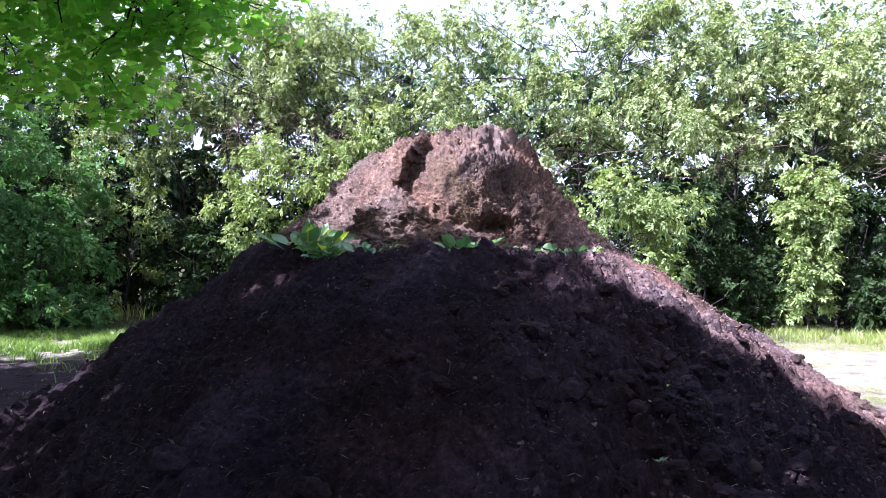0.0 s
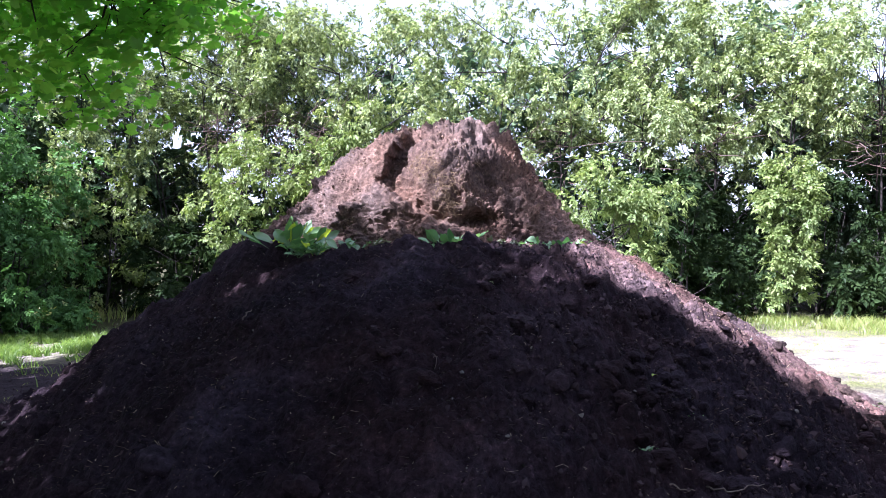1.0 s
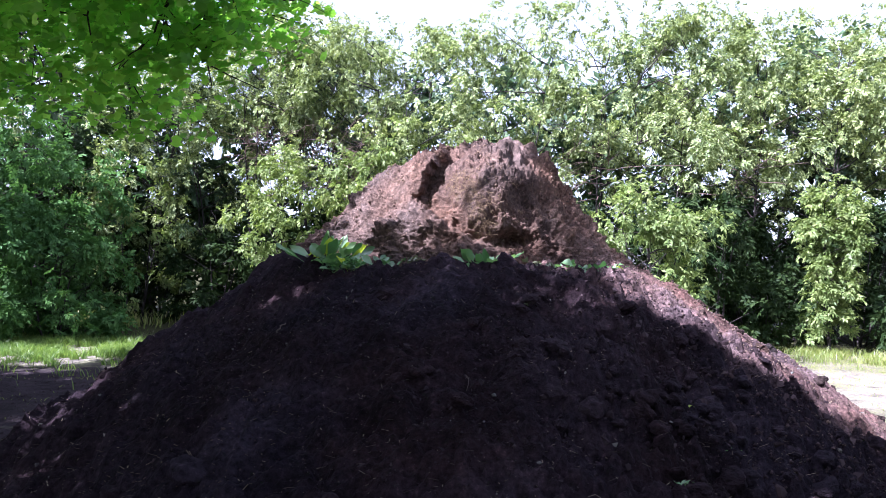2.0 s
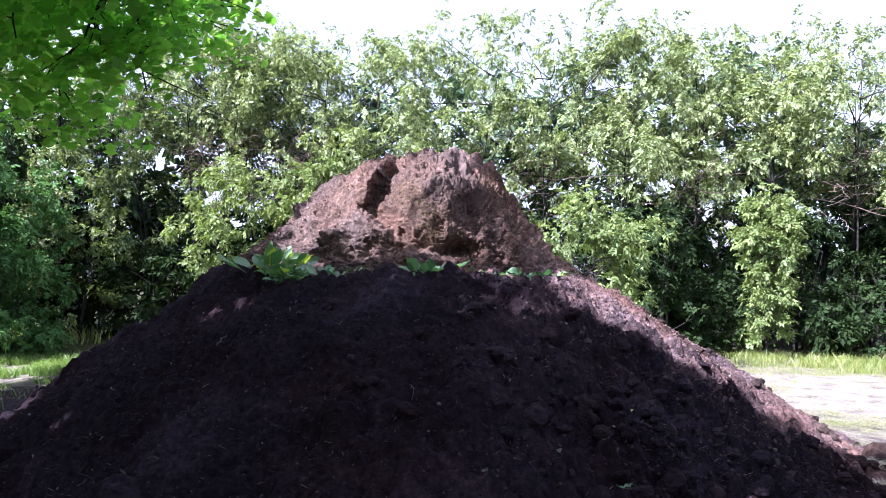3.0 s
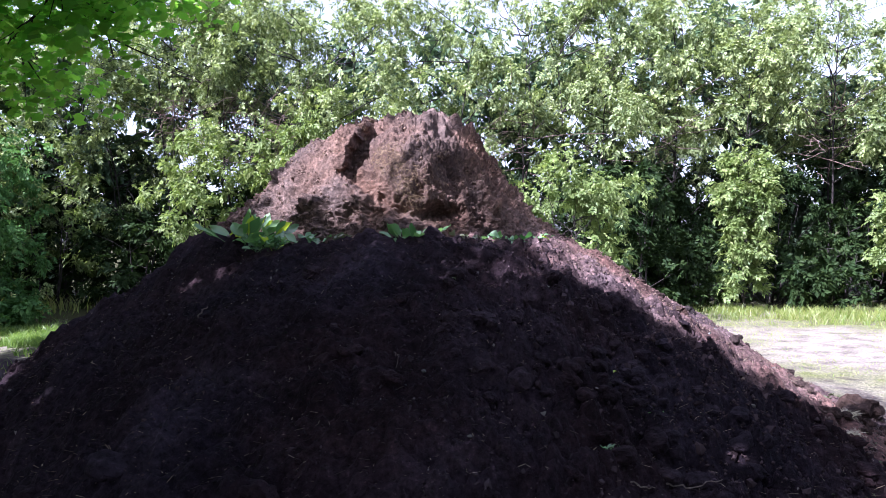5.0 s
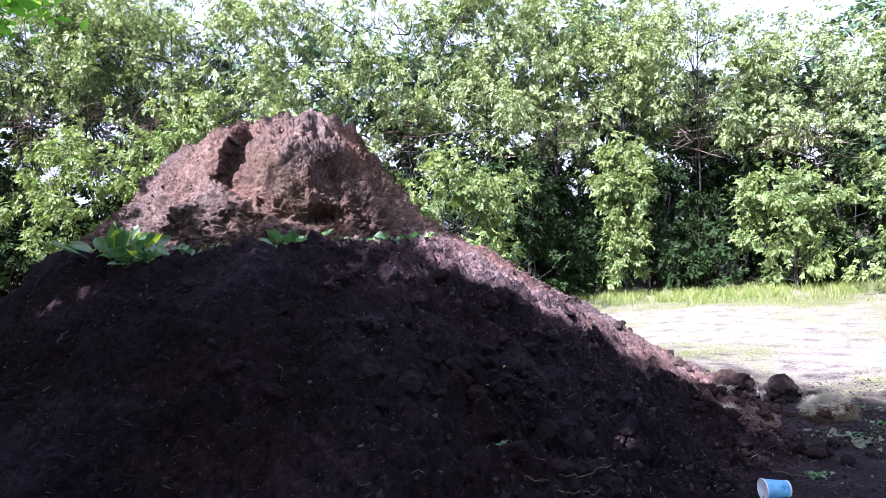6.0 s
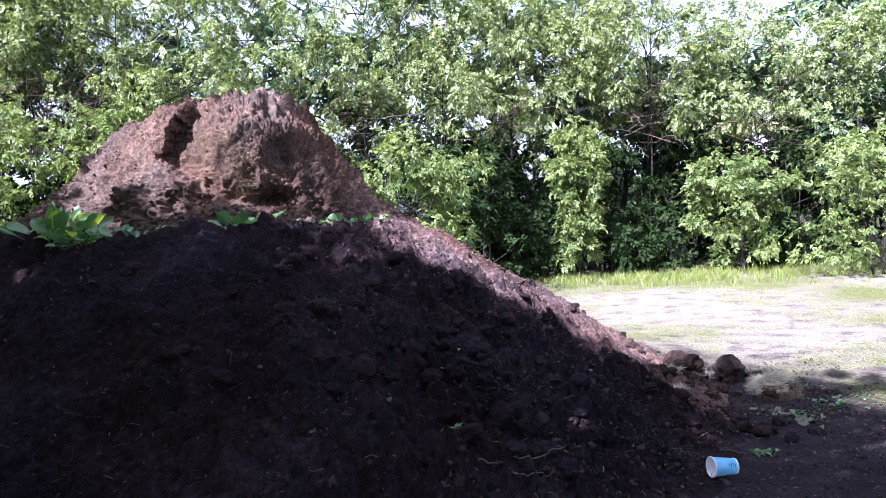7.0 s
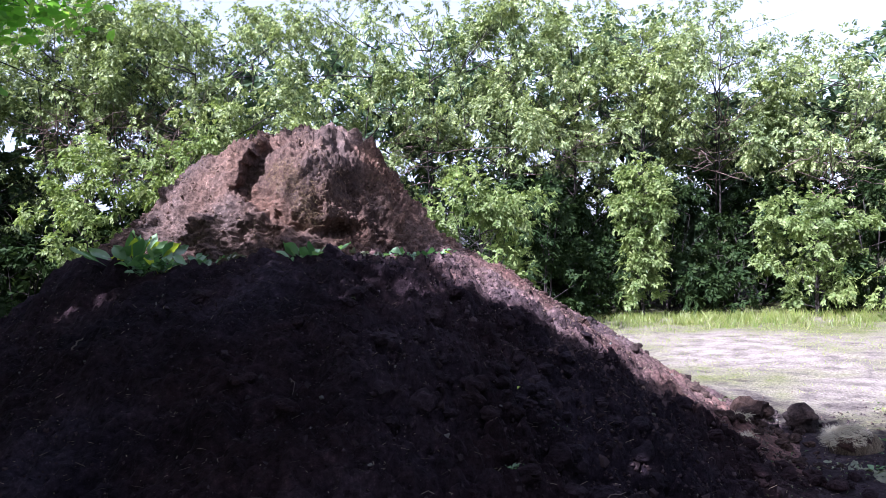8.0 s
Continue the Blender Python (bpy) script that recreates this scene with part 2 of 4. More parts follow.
def lattice(ix, iy, iz, seed):
    h = (ix * 374761393 + iy * 668265263 + iz * 2147483647 + seed * 1274126177) & 0xFFFFFFFF
    h = ((h ^ (h >> 13)) * 1274126177) & 0xFFFFFFFF
    return ((h ^ (h >> 16)) & 0xFFFF) / 32767.5 - 1.0


def vnoise(x, y, z, seed=0):
    """Smooth value noise in -1..1 on arrays."""
    fx, fy, fz = np.floor(x), np.floor(y), np.floor(z)
    ix, iy, iz = fx.astype(np.int64), fy.astype(np.int64), fz.astype(np.int64)
    u, v, w = x - fx, y - fy, z - fz
    u, v, w = (a * a * (3 - 2 * a) for a in (u, v, w))
    out = 0
    for dx in (0, 1):
        for dy in (0, 1):
            for dz in (0, 1):
                k = (u if dx else 1 - u) * (v if dy else 1 - v) * (w if dz else 1 - w)
                out = out + k * lattice(ix + dx, iy + dy, iz + dz, seed)
    return out


def fbm(x, y, z, scale, octaves, gain=0.5, seed=0):
    out, amp = 0, 1.0
    for o in range(octaves):
        out = out + amp * vnoise(x * scale, y * scale, z * scale, seed + 17 * o)
        scale, amp = scale * 2.03, amp * gain
    return out


def smooth_step(a, b, x):
    t = np.clip((x - a) / (b - a), 0, 1)
    return t * t * (3 - 2 * t)


def grid_faces(nu, nv, wrap=False):
    i, j = np.meshgrid(np.arange(nu if wrap else nu - 1), np.arange(nv - 1), indexing="ij")
    a, b = i * nv + j, ((i + 1) % nu) * nv + j
    return np.stack([a, b, b + 1, a + 1], -1).reshape(-1, 4)


def tube(points, radii, sides=6):
    """Arrays of a tapered tube along points, closed at its tip."""
    pts, radii = np.asarray(points, float), np.asarray(radii, float)
    way = np.gradient(pts, axis=0)
    way /= np.linalg.norm(way, axis=1, keepdims=True) + 1e-9
    ref = np.where(np.abs(way[:, 2:3]) > 0.9, [[1.0, 0, 0]], [[0, 0, 1.0]])
    a = np.cross(way, ref)
    a /= np.linalg.norm(a, axis=1, keepdims=True) + 1e-9
    b = np.cross(way, a)
    ang = np.linspace(0, 2 * np.pi, sides, endpoint=False)
    ring = a[:, None] * np.cos(ang)[None, :, None] + b[:, None] * np.sin(ang)[None, :, None]
    verts = (pts[:, None] + ring * radii[:, None, None]).reshape(-1, 3)
    n = len(pts)
    i, j = np.meshgrid(np.arange(n - 1), np.arange(sides), indexing="ij")
    k = (j + 1) % sides
    faces = np.stack([i * sides + j, i * sides + k, (i + 1) * sides + k, (i + 1) * sides + j], -1).reshape(-1, 4)
    return verts, faces


def joined(pieces):
    verts, faces, n = [], [], 0
    for v, f in pieces:
        verts.append(v), faces.append(np.asarray(f) + n)
        n += len(v)
    return np.concatenate(verts), np.concatenate(faces)


def bases(normal, rng):
    """Two unit vectors across each normal, turned at random."""
    ref = rng.normal(size=normal.shape)
    a = np.cross(normal, ref)
    a /= np.linalg.norm(a, axis=1, keepdims=True) + 1e-9
    return a, np.cross(normal, a)


def unit(v):
    return v / (np.linalg.norm(v, axis=-1, keepdims=True) + 1e-9)


def leaves(centres, normals, size, width, rng, fold=0.18):
    """Folded pointed leaves, two triangles each."""
    a, b = bases(normals, rng)
    s = size[:, None]
    base, tip = centres - a * s * 0.5, centres + a * s * 0.5 - normals * s * 0.12
    left, right = centres + b * s * width + normals * s * fold, centres - b * s * width + normals * s * fold
    verts = np.stack([base, left, tip, right], 1).reshape(-1, 3)
    i = np.arange(len(centres))[:, None] * 4
    return verts, np.concatenate([i + [0, 2, 1], i + [0, 3, 2]], 0)


def sprays(place, axis, size, width, rng):
    """Compound leaves: seven pointed leaflets along a drooping stalk each."""
    n = len(place)
    side = unit(np.cross(axis, rng.normal(size=(n, 3)) * 0.5 + [0, 0, 1.0]))
    face = np.cross(side, axis)
    down = np.array([[0, 0, -1.0]])
    s = size[:, None]
    quads = []
    for t, k in ((0.30, 1), (0.38, -1), (0.68, 1), (0.74, -1), (1.05, 1), (1.10, -1), (1.2, 0)):
        root = place + axis * s * 1.25 * t + down * s * 0.30 * t * t
        way = unit(axis * (0.55 if k else 1.0) + side * k * 0.85 + rng.normal(size=(n, 3)) * 0.22 + down * 0.22)
        across = unit(np.cross(way, face + rng.normal(size=(n, 3)) * 0.30))
        lift = np.cross(across, way)
        l = s * rng.uniform(0.75, 1.2, (n, 1))
        mid = root + way * l * 0.42 + lift * l * 0.07
        quads.append(np.stack([root, mid + across * l * width, root + way * l + down * l * 0.12, mid - across * l * width], 1))
    verts = np.stack(quads, 1).reshape(-1, 3)
    i = np.arange(n * 7)[:, None] * 4
    return verts, np.concatenate([i + [0, 2, 1], i + [0, 3, 2]], 0)


LOBES = np.array([(0.0, -0.42), (0.50, -0.16), (0.27, 0.02), (0.40, 0.34), (0.0, 0.60)])


def lobed_leaves(centres, normals, size, rng):
    """Five-lobed leaves, a fan of eight triangles each."""
    out = np.concatenate([LOBES, LOBES[-2:0:-1] * [-1, 1]])
    a, b = bases(normals, rng)
    s = size[:, None, None]
    droop = -0.35 * (out**2).sum(1)[None, :, None]
    rim = centres[:, None] + s * (a[:, None] * out[None, :, 1:] + b[:, None] * out[None, :, :1] + normals[:, None] * droop)
    verts = np.concatenate([centres[:, None], rim], 1).reshape(-1, 3)
    k = len(out)
    i = np.arange(len(centres))[:, None] * (k + 1)
    return verts, np.concatenate([i + [0, 1 + j, 1 + (j + 1) % k] for j in range(k)], 0)


# ---- the ground ----
def ground_height(x, y):
    return 0.025 * fbm(x, y, 0 * x, 0.8, 3, 0.5, 3) * np.exp(-((x / 30) ** 2) - ((y / 30) ** 2))


def build_ground():
    near = np.linspace(-14, 14, 141)
    far = np.array([16, 20, 28, 45, 80, 160, 400, 1500.0])
    line = np.concatenate([-far[::-1], near, far])
    gx, gy = np.meshgrid(line, line + 6, indexing="ij")
    verts = np.stack([gx, gy, ground_height(gx, gy)], -1).reshape(-1, 3)
    ob = part("ground", raw_mesh("ground", verts, grid_faces(len(line), len(line)), True), GROUND)
    tagged(ob, "pale trampled sandy ground with patchy green grass", "ground", kind="structure")


build_ground()

# ---- the heap ----
RIM_X, RIM_Y, RIM_Z = -0.10, 5.90, 1.40


def cobbles(x, y, cell, seed):
    """Rounded lumps packed at random, 0 to 1 high."""
    gx, gy = np.floor(x / cell).astype(np.int64), np.floor(y / cell).astype(np.int64)
    best = np.zeros_like(x)
    for i in (-1, 0, 1):
        for j in (-1, 0, 1):
            u, v = gx + i, gy + j
            cx = (u + 0.5 + 0.45 * lattice(u, v, 0 * u, seed)) * cell
            cy = (v + 0.5 + 0.45 * lattice(u, v, 0 * u + 1, seed)) * cell
            r = cell * (0.42 + 0.26 * lattice(u, v, 0 * u + 2, seed))
            best = np.maximum(best, np.sqrt(np.maximum(0, 1 - ((x - cx) ** 2 + (y - cy) ** 2) / r**2)) * r / cell)
    return best


def heap_height(x, y):
    """The lower heap: a flat-topped cone, steeper at its west side, with a loose foot."""
    dx, dy = x - RIM_X, y - RIM_Y
    r = np.hypot(dx, dy) + 1e-6
    cx, cy = dx / r, dy / r
    edge = 1 / np.sqrt((cx / 1.42) ** 2 + (cy / 1.25) ** 2)
    d = np.maximum(r - edge + 0.05 * vnoise(cx * 3, cy * 3, 0 * x, 5), -0.6)
    side = smooth_step(0.1, 0.9, -cx)
    east = smooth_step(0.1, 0.9, cx)
    slope = 0.62 + 0.17 * side + 0.05 * east
    shoulder = 0.15 - 0.09 * side - 0.05 * east
    dd = np.maximum(d, 0)
    z = RIM_Z - slope * dd + shoulder * (1 - np.exp(-dd / 0.4)) + 0.06 * np.minimum(d, 0)
    foot = 0.06 + 0.09 * side + 0.05 * east
    z = foot * np.logaddexp(0, z / foot) - 0.3 * (foot - 0.06)
    rough = 1.0 + 0.15 * smooth_step(0.2, 2.2, x)
    lumps = 0.075 * fbm(x, y, z, 1.6, 3, 0.5, 11) + 0.07 * rough * np.abs(fbm(x, y, z, 3.4, 4, 0.55, 23)) + 0.030 * rough * fbm(x, y, z, 15, 4, 0.65, 31)
    wx, wy = x + 0.007 * vnoise(x * 20, y * 20, 0 * x, 71), y + 0.007 * vnoise(x * 20, y * 20, 0 * x, 72)
    where = smooth_step(-0.35, 0.5, fbm(x, y, 0 * x, 0.9, 2, 0.5, 77) + 0.9 * smooth_step(0.3, 1.8, x) - 0.05)
    lumps = lumps + (0.30 + 0.70 * where) * (0.075 * cobbles(wx, wy, 0.15, 73) + 0.052 * cobbles(wx, wy, 0.066, 74) + 0.026 * cobbles(wx, wy, 0.036, 75))
    lumps = lumps - 0.05 * smooth_step(0.25, 0.8, fbm(x, y, 0 * x, 2.3, 3, 0.5, 79))
    # the north-east flank has crumbled to an even slope
    lumps = lumps * (1 - 0.5 * smooth_step(0.51, 0.57, 0.07 * x + 0.09 * y))
    return z + lumps * smooth_step(0.0, 0.14, z) - 0.03


def crumb_mesh(p, size, rng):
    """Small rounded crumbs, twenty triangles each."""
    g = (1 + math.sqrt(5)) / 2
    ico = unit(np.array([(-1, g, 0), (1, g, 0), (-1, -g, 0), (1, -g, 0), (0, -1, g), (0, 1, g), (0, -1, -g), (0, 1, -g), (g, 0, -1), (g, 0, 1), (-g, 0, -1), (-g, 0, 1)]))
    tri = [(0, 11, 5), (0, 5, 1), (0, 1, 7), (0, 7, 10), (0, 10, 11), (1, 5, 9), (5, 11, 4), (11, 10, 2), (10, 7, 6), (7, 1, 8)]
    tri += [(3, 9, 4), (3, 4, 2), (3, 2, 6), (3, 6, 8), (3, 8, 9), (4, 9, 5), (2, 4, 11), (6, 2, 10), (8, 6, 7), (9, 8, 1)]
    shape = ico * rng.uniform(0.6, 1.3, (len(p), 1, 3)) + rng.normal(size=(len(p), 12, 3)) * 0.30
    verts = (p[:, None] + shape * size[:, None, None]).reshape(-1, 3)
    i = np.arange(len(p))[:, None] * 12
    return raw_mesh("crumbs", verts, np.concatenate([i + list(f) for f in tri], 0))


def grain_mesh(p, size, rng):
    """Small angular grains, eight triangles each."""
    octa = np.array([(1, 0, 0), (-1, 0, 0), (0, 1, 0), (0, -1, 0), (0, 0, 1), (0, 0, -1.0)])
    tri = [(0, 2, 4), (2, 1, 4), (1, 3, 4), (3, 0, 4), (2, 0, 5), (1, 2, 5), (3, 1, 5), (0, 3, 5)]
    shape = octa * rng.uniform(0.6, 1.3, (len(p), 1, 3)) + rng.normal(size=(len(p), 6, 3)) * 0.14
    verts = (p[:, None] + shape * size[:, None, None]).reshape(-1, 3)
    i = np.arange(len(p))[:, None] * 6
    return raw_mesh("grains", verts, np.concatenate([i + list(f) for f in tri], 0), True)


def strand_mesh(p, way, width, sag):
    """Thin curved strands, two quads each."""
    side = unit(np.cross(way, [[0.3, -1.0, 0.4]])) * width
    mid, tip = p + way * 0.5 + [0, 0, sag], p + way
    verts = np.stack([p - side, p + side, mid + side, mid - side, tip + side * 0.4, tip - side * 0.4], 1).reshape(-1, 3)
    i = np.arange(len(p))[:, None] * 6
    return raw_mesh("strands", verts, np.concatenate([i + [0, 1, 2, 3], i + [3, 2, 4, 5]], 0))


def scatter_top(surface):
    """Crumbs and fibres that cling to the upper mass."""
    rng = np.random.default_rng(81)
    p = surface[rng.integers(0, len(surface), 3600)]
    tagged(part("manure_crumbs", grain_mesh(p, 0.003 + 0.011 * rng.uniform(0, 1, len(p)) ** 3, rng), DUNG_CRUMB), "crumbs of dry manure clinging to the heap's top", "soil crumbs", kind="stuff")
    p = surface[rng.integers(0, len(surface), 90000)]
    mat = np.exp(-(((p[:, 0] + 0.02) / 0.13) ** 2) - (((p[:, 2] - 1.98) / 0.13) ** 2)) + 0.8 * np.exp(-(((p[:, 0] - 0.16) / 0.10) ** 2) - (((p[:, 2] - 1.78) / 0.16) ** 2))
    dense = fbm(p[:, 0], p[:, 1], p[:, 2], 5.0, 2, 0.5, 83) * 0.3 + mat
    p = p[dense + 0.2 * rng.normal(size=len(p)) > 0.58] + [0, -0.006, 0.004]
    way = rng.normal(size=p.shape) * [1, 0.4, 1.0] * 0.020 + [0.004, -0.008, -0.010]
    tagged(part("straw_fibres", strand_mesh(p, way, 0.0009, 0.004), STRAW_MAT), "matted tan straw sticking out of the manure", "straw", kind="stuff")


def upper_mass(heap):
    """The drier mass on top: a west slope in the sun, a step down to a straw-matted nose, an east face turned away."""
    th = np.concatenate([np.linspace(-np.pi - 0.25, 0.25, 500, endpoint=False), np.linspace(0.25, np.pi - 0.25, 30, endpoint=False)])
    nu, nv = len(th), 220
    th, s = np.meshgrid(th, np.linspace(0, 1, nv), indexing="ij")
    c, si = np.cos(th), np.sin(th)
    steps = [0, 0.12, 0.25, 0.36, 0.48, 0.62, 0.74, 0.80, 0.86, 0.92, 0.97, 1.0]
    z = np.interp(s, steps, [1.28, 1.42, 1.54, 1.67, 1.81, 2.02, 2.13, 2.18, 2.25, 2.33, 2.40, 2.43])
    west = np.interp(s, steps, [-1.75, -1.55, -1.38, -1.20, -1.03, -0.84, -0.73, -0.62, -0.30, -0.14, -0.03, 0.13])
    east = np.interp(s, steps, [1.66, 1.46, 1.31, 1.16, 1.05, 0.94, 0.87, 0.82, 0.75, 0.61, 0.40, 0.15])
    deep = np.interp(s, steps, [1.22, 1.10, 1.02, 0.96, 0.89, 0.77, 0.66, 0.58, 0.46, 0.34, 0.20, 0.0])
    nose = np.interp(z, [1.4, 1.8, 2.2, 2.43], [0.34, 0.28, 0.22, 0.14])
    a = np.where(c > 0, 1.75, 1.15)
    x = nose + np.where(c > 0, east - nose, nose - west) * np.sign(c) * np.abs(c) ** a
    y = 6.12 + deep * np.sign(si) * np.abs(si) ** np.where(si < 0, a, 1.0)
    front = smooth_step(-0.10, -0.45, si)
    line = np.interp(z, [1.45, 1.52, 1.67, 1.78, 1.90, 2.05, 2.21, 2.35], [0.12, 0.07, -0.10, -0.276, -0.40, -0.32, -0.20, -0.12])
    off = x - line + 0.055 * fbm(x, y, z, 3.5, 4, 0.6, 61)
    fall = np.interp(z, [1.42, 1.6, 1.8, 2.0, 2.2, 2.32, 2.42], [0.03, 0.10, 0.16, 0.22, 0.24, 0.16, 0.03])
    cleft = smooth_step(-0.03, 0.075, off) * np.exp(-((np.maximum(off, 0) / (0.20 + 0.45 * fall)) ** 2))
    lip = np.where(off < 0.0, np.exp(-((off / 0.30) ** 2)), np.exp(-((off / 0.03) ** 2)))
    push = fall * (0.85 * cleft - 0.40 * lip)

    def dome(px, pz, rx, rz):
        return np.exp(-(((x - px) / rx) ** 2) - (((z - pz) / rz) ** 2))

    push = push - 0.10 * dome(0.08, 1.90, 0.20, 0.24) - 0.09 * dome(-0.36, 1.66, 0.18, 0.10) - 0.07 * dome(0.47, 2.03, 0.09, 0.05) - 0.12 * dome(0.80, 1.80, 0.055, 0.10) - 0.06 * dome(0.86, 1.62, 0.05, 0.10)
    push = push + 0.26 * dome(0.37, 1.56, 0.13, 0.055) + 0.10 * dome(0.00, 1.55, 0.10, 0.06) + 0.10 * dome(0.56, 1.78, 0.16, 0.14) + 0.07 * dome(0.40, 2.22, 0.07, 0.05)
    out = unit(np.stack([c * (1.1 - s), si * (1.1 - s), 0.2 + s], -1))
    high = smooth_step(2.05, 2.25, z)
    crag = np.maximum(0, fbm(x, y, z, 5.5, 3, 0.6, 47))
    disp = 0.028 * fbm(x, y, z, 1.9, 3, 0.5, 41) + (0.060 + 0.045 * high * smooth_step(0.2, 0.5, x)) * crag
    disp = disp + 0.032 * fbm(x, y, z * 0.8, 10, 3, 0.6, 53) + 0.034 * np.abs(fbm(x, y, z, 17, 2, 0.6, 57)) + 0.024 * np.abs(fbm(x, y, z, 40, 1, 0.6, 58)) + 0.009 * fbm(x, y, z, 60, 2, 0.7, 59)
    # runnels where crumbs slid down the east face
    disp = disp - 0.03 * np.maximum(0, 0.3 - np.abs(fbm(x * 1.5, y * 1.5, z * 0.3, 3.4, 2, 0.5, 43))) * smooth_step(0.3, 0.6, x) / 0.3
    p = np.stack([x, y, z], -1) + out * (disp - 0.02)[..., None]
    p[..., 1] += push * front
    scatter_top(p.reshape(-1, 3)[(p[..., 2] > 1.45).ravel() & (si < 0.3).ravel()])
    part("upper_mass", raw_mesh("upper_mass", p.reshape(-1, 3) - [RIM_X, RIM_Y, 0], grid_faces(nu, nv, True), True), DUNG, heap, "drier reddish-brown mass of manure with straw")


def build_heap():
    heap = new("soil_heap")
    heap.location = (RIM_X, RIM_Y, 0)
    tagged(heap, "tall heap of dark crumbly soil topped with drier manure", "soil heap")
    across = np.concatenate([np.linspace(-4.0, 0.2, 200, endpoint=False), np.linspace(0.2, 3.4, 310, endpoint=False), np.linspace(3.4, 4.6, 50)])
    along = np.concatenate([np.linspace(1.7, 5.4, 290), np.linspace(5.45, 8.8, 26)])
    gx, gy = np.meshgrid(across, along, indexing="ij")
    verts = np.stack([gx, gy, heap_height(gx, gy)], -1).reshape(-1, 3) - [RIM_X, RIM_Y, 0]
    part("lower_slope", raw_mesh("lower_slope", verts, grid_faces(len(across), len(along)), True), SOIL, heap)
    upper_mass(heap)
    return heap


build_heap()


# ---- trees ----
# spots kept sunlit by leaving canopy leaves out: x, y, z and radius
FLECKS = [(-2.66, 4.56, 0.32, 0.05), (-2.55, 4.50, 0.36, 0.05), (-2.78, 4.62, 0.28, 0.05), (-1.92, 4.05, 0.55, 0.035), (-1.86, 4.00, 0.58, 0.035), (-1.31, 4.60, 1.08, 0.03), (-1.27, 4.66, 1.13, 0.035), (-1.07, 4.60, 1.17, 0.045), (-1.0, 4.62, 1.20, 0.04), (-1.12, 4.70, 1.20, 0.03), (1.62, 3.21, 0.32, 0.045), (2.50, 3.47, 0.12, 0.04), (2.40, 3.40, 0.14, 0.03), (3.9, 3.6, 0.0, 0.15),
          (1.42, 5.18, 1.40, 0.16), (1.80, 5.05, 1.15, 0.26), (2.25, 5.0, 0.85, 0.36), (2.75, 5.0, 0.50, 0.44), (3.3, 5.35, 0.20, 0.55), (4.1, 5.6, 0.0, 0.8),
          (1.45, 4.58, 1.08, 0.10), (1.62, 4.52, 0.98, 0.15), (1.85, 4.48, 0.84, 0.19), (2.10, 4.46, 0.68, 0.23), (2.40, 4.48, 0.48, 0.24), (2.75, 4.64, 0.32, 0.22), (3.12, 4.88, 0.15, 0.28), (3.55, 5.05, 0.05, 0.40),
          (0.46, 5.42, 2.04, 0.09), (0.80, 5.72, 1.82, 0.05), (0.85, 5.66, 1.68, 0.02), (0.60, 5.75, 2.26, 0.20), (0.76, 5.85, 2.12, 0.10),
          (-0.62, 5.55, 2.02, 0.36), (-0.08, 5.3, 1.93, 0.30), (0.02, 5.35, 2.15, 0.46), (-0.98, 5.40, 1.68, 0.20), (-0.86, 5.05, 1.60, 0.10), (-0.46, 5.12, 1.75, 0.12), (0.15, 4.83, 1.48, 0.08), (0.50, 4.85, 1.45, 0.07), (0.66, 4.86, 1.45, 0.06), (0.84, 4.86, 1.46, 0.07), (1.05, 4.95, 1.46, 0.05), (-6.0, 10.35, 0.0, 1.0), (-5.6, 9.5, 0.0, 0.6), (-6.6, 11.4, 0.0, 0.7), (-5.35, 8.5, 0.0, 0.2)]


def canopy_gaps(place, margin=0.0):
    """Which of these places stand in the way of a fleck of sun."""
    blocked = np.zeros(len(place), bool)
    for fx, fy, fz, r in FLECKS:
        off = place - np.array([fx, fy, fz])
        along = off @ np.array(TO_SUN)
        blocked |= np.linalg.norm(off - along[:, None] * np.array(TO_SUN), axis=1) < r + margin
    return blocked


def crooked(start, end, n, wander, rng):
    t = np.linspace(0, 1, n)[:, None]
    pts = np.asarray(start) * (1 - t) + np.asarray(end) * t
    off = rng.normal(size=(n, 3)) * wander
    off[0] = 0
    return pts + np.cumsum(off, 0) * 0.6


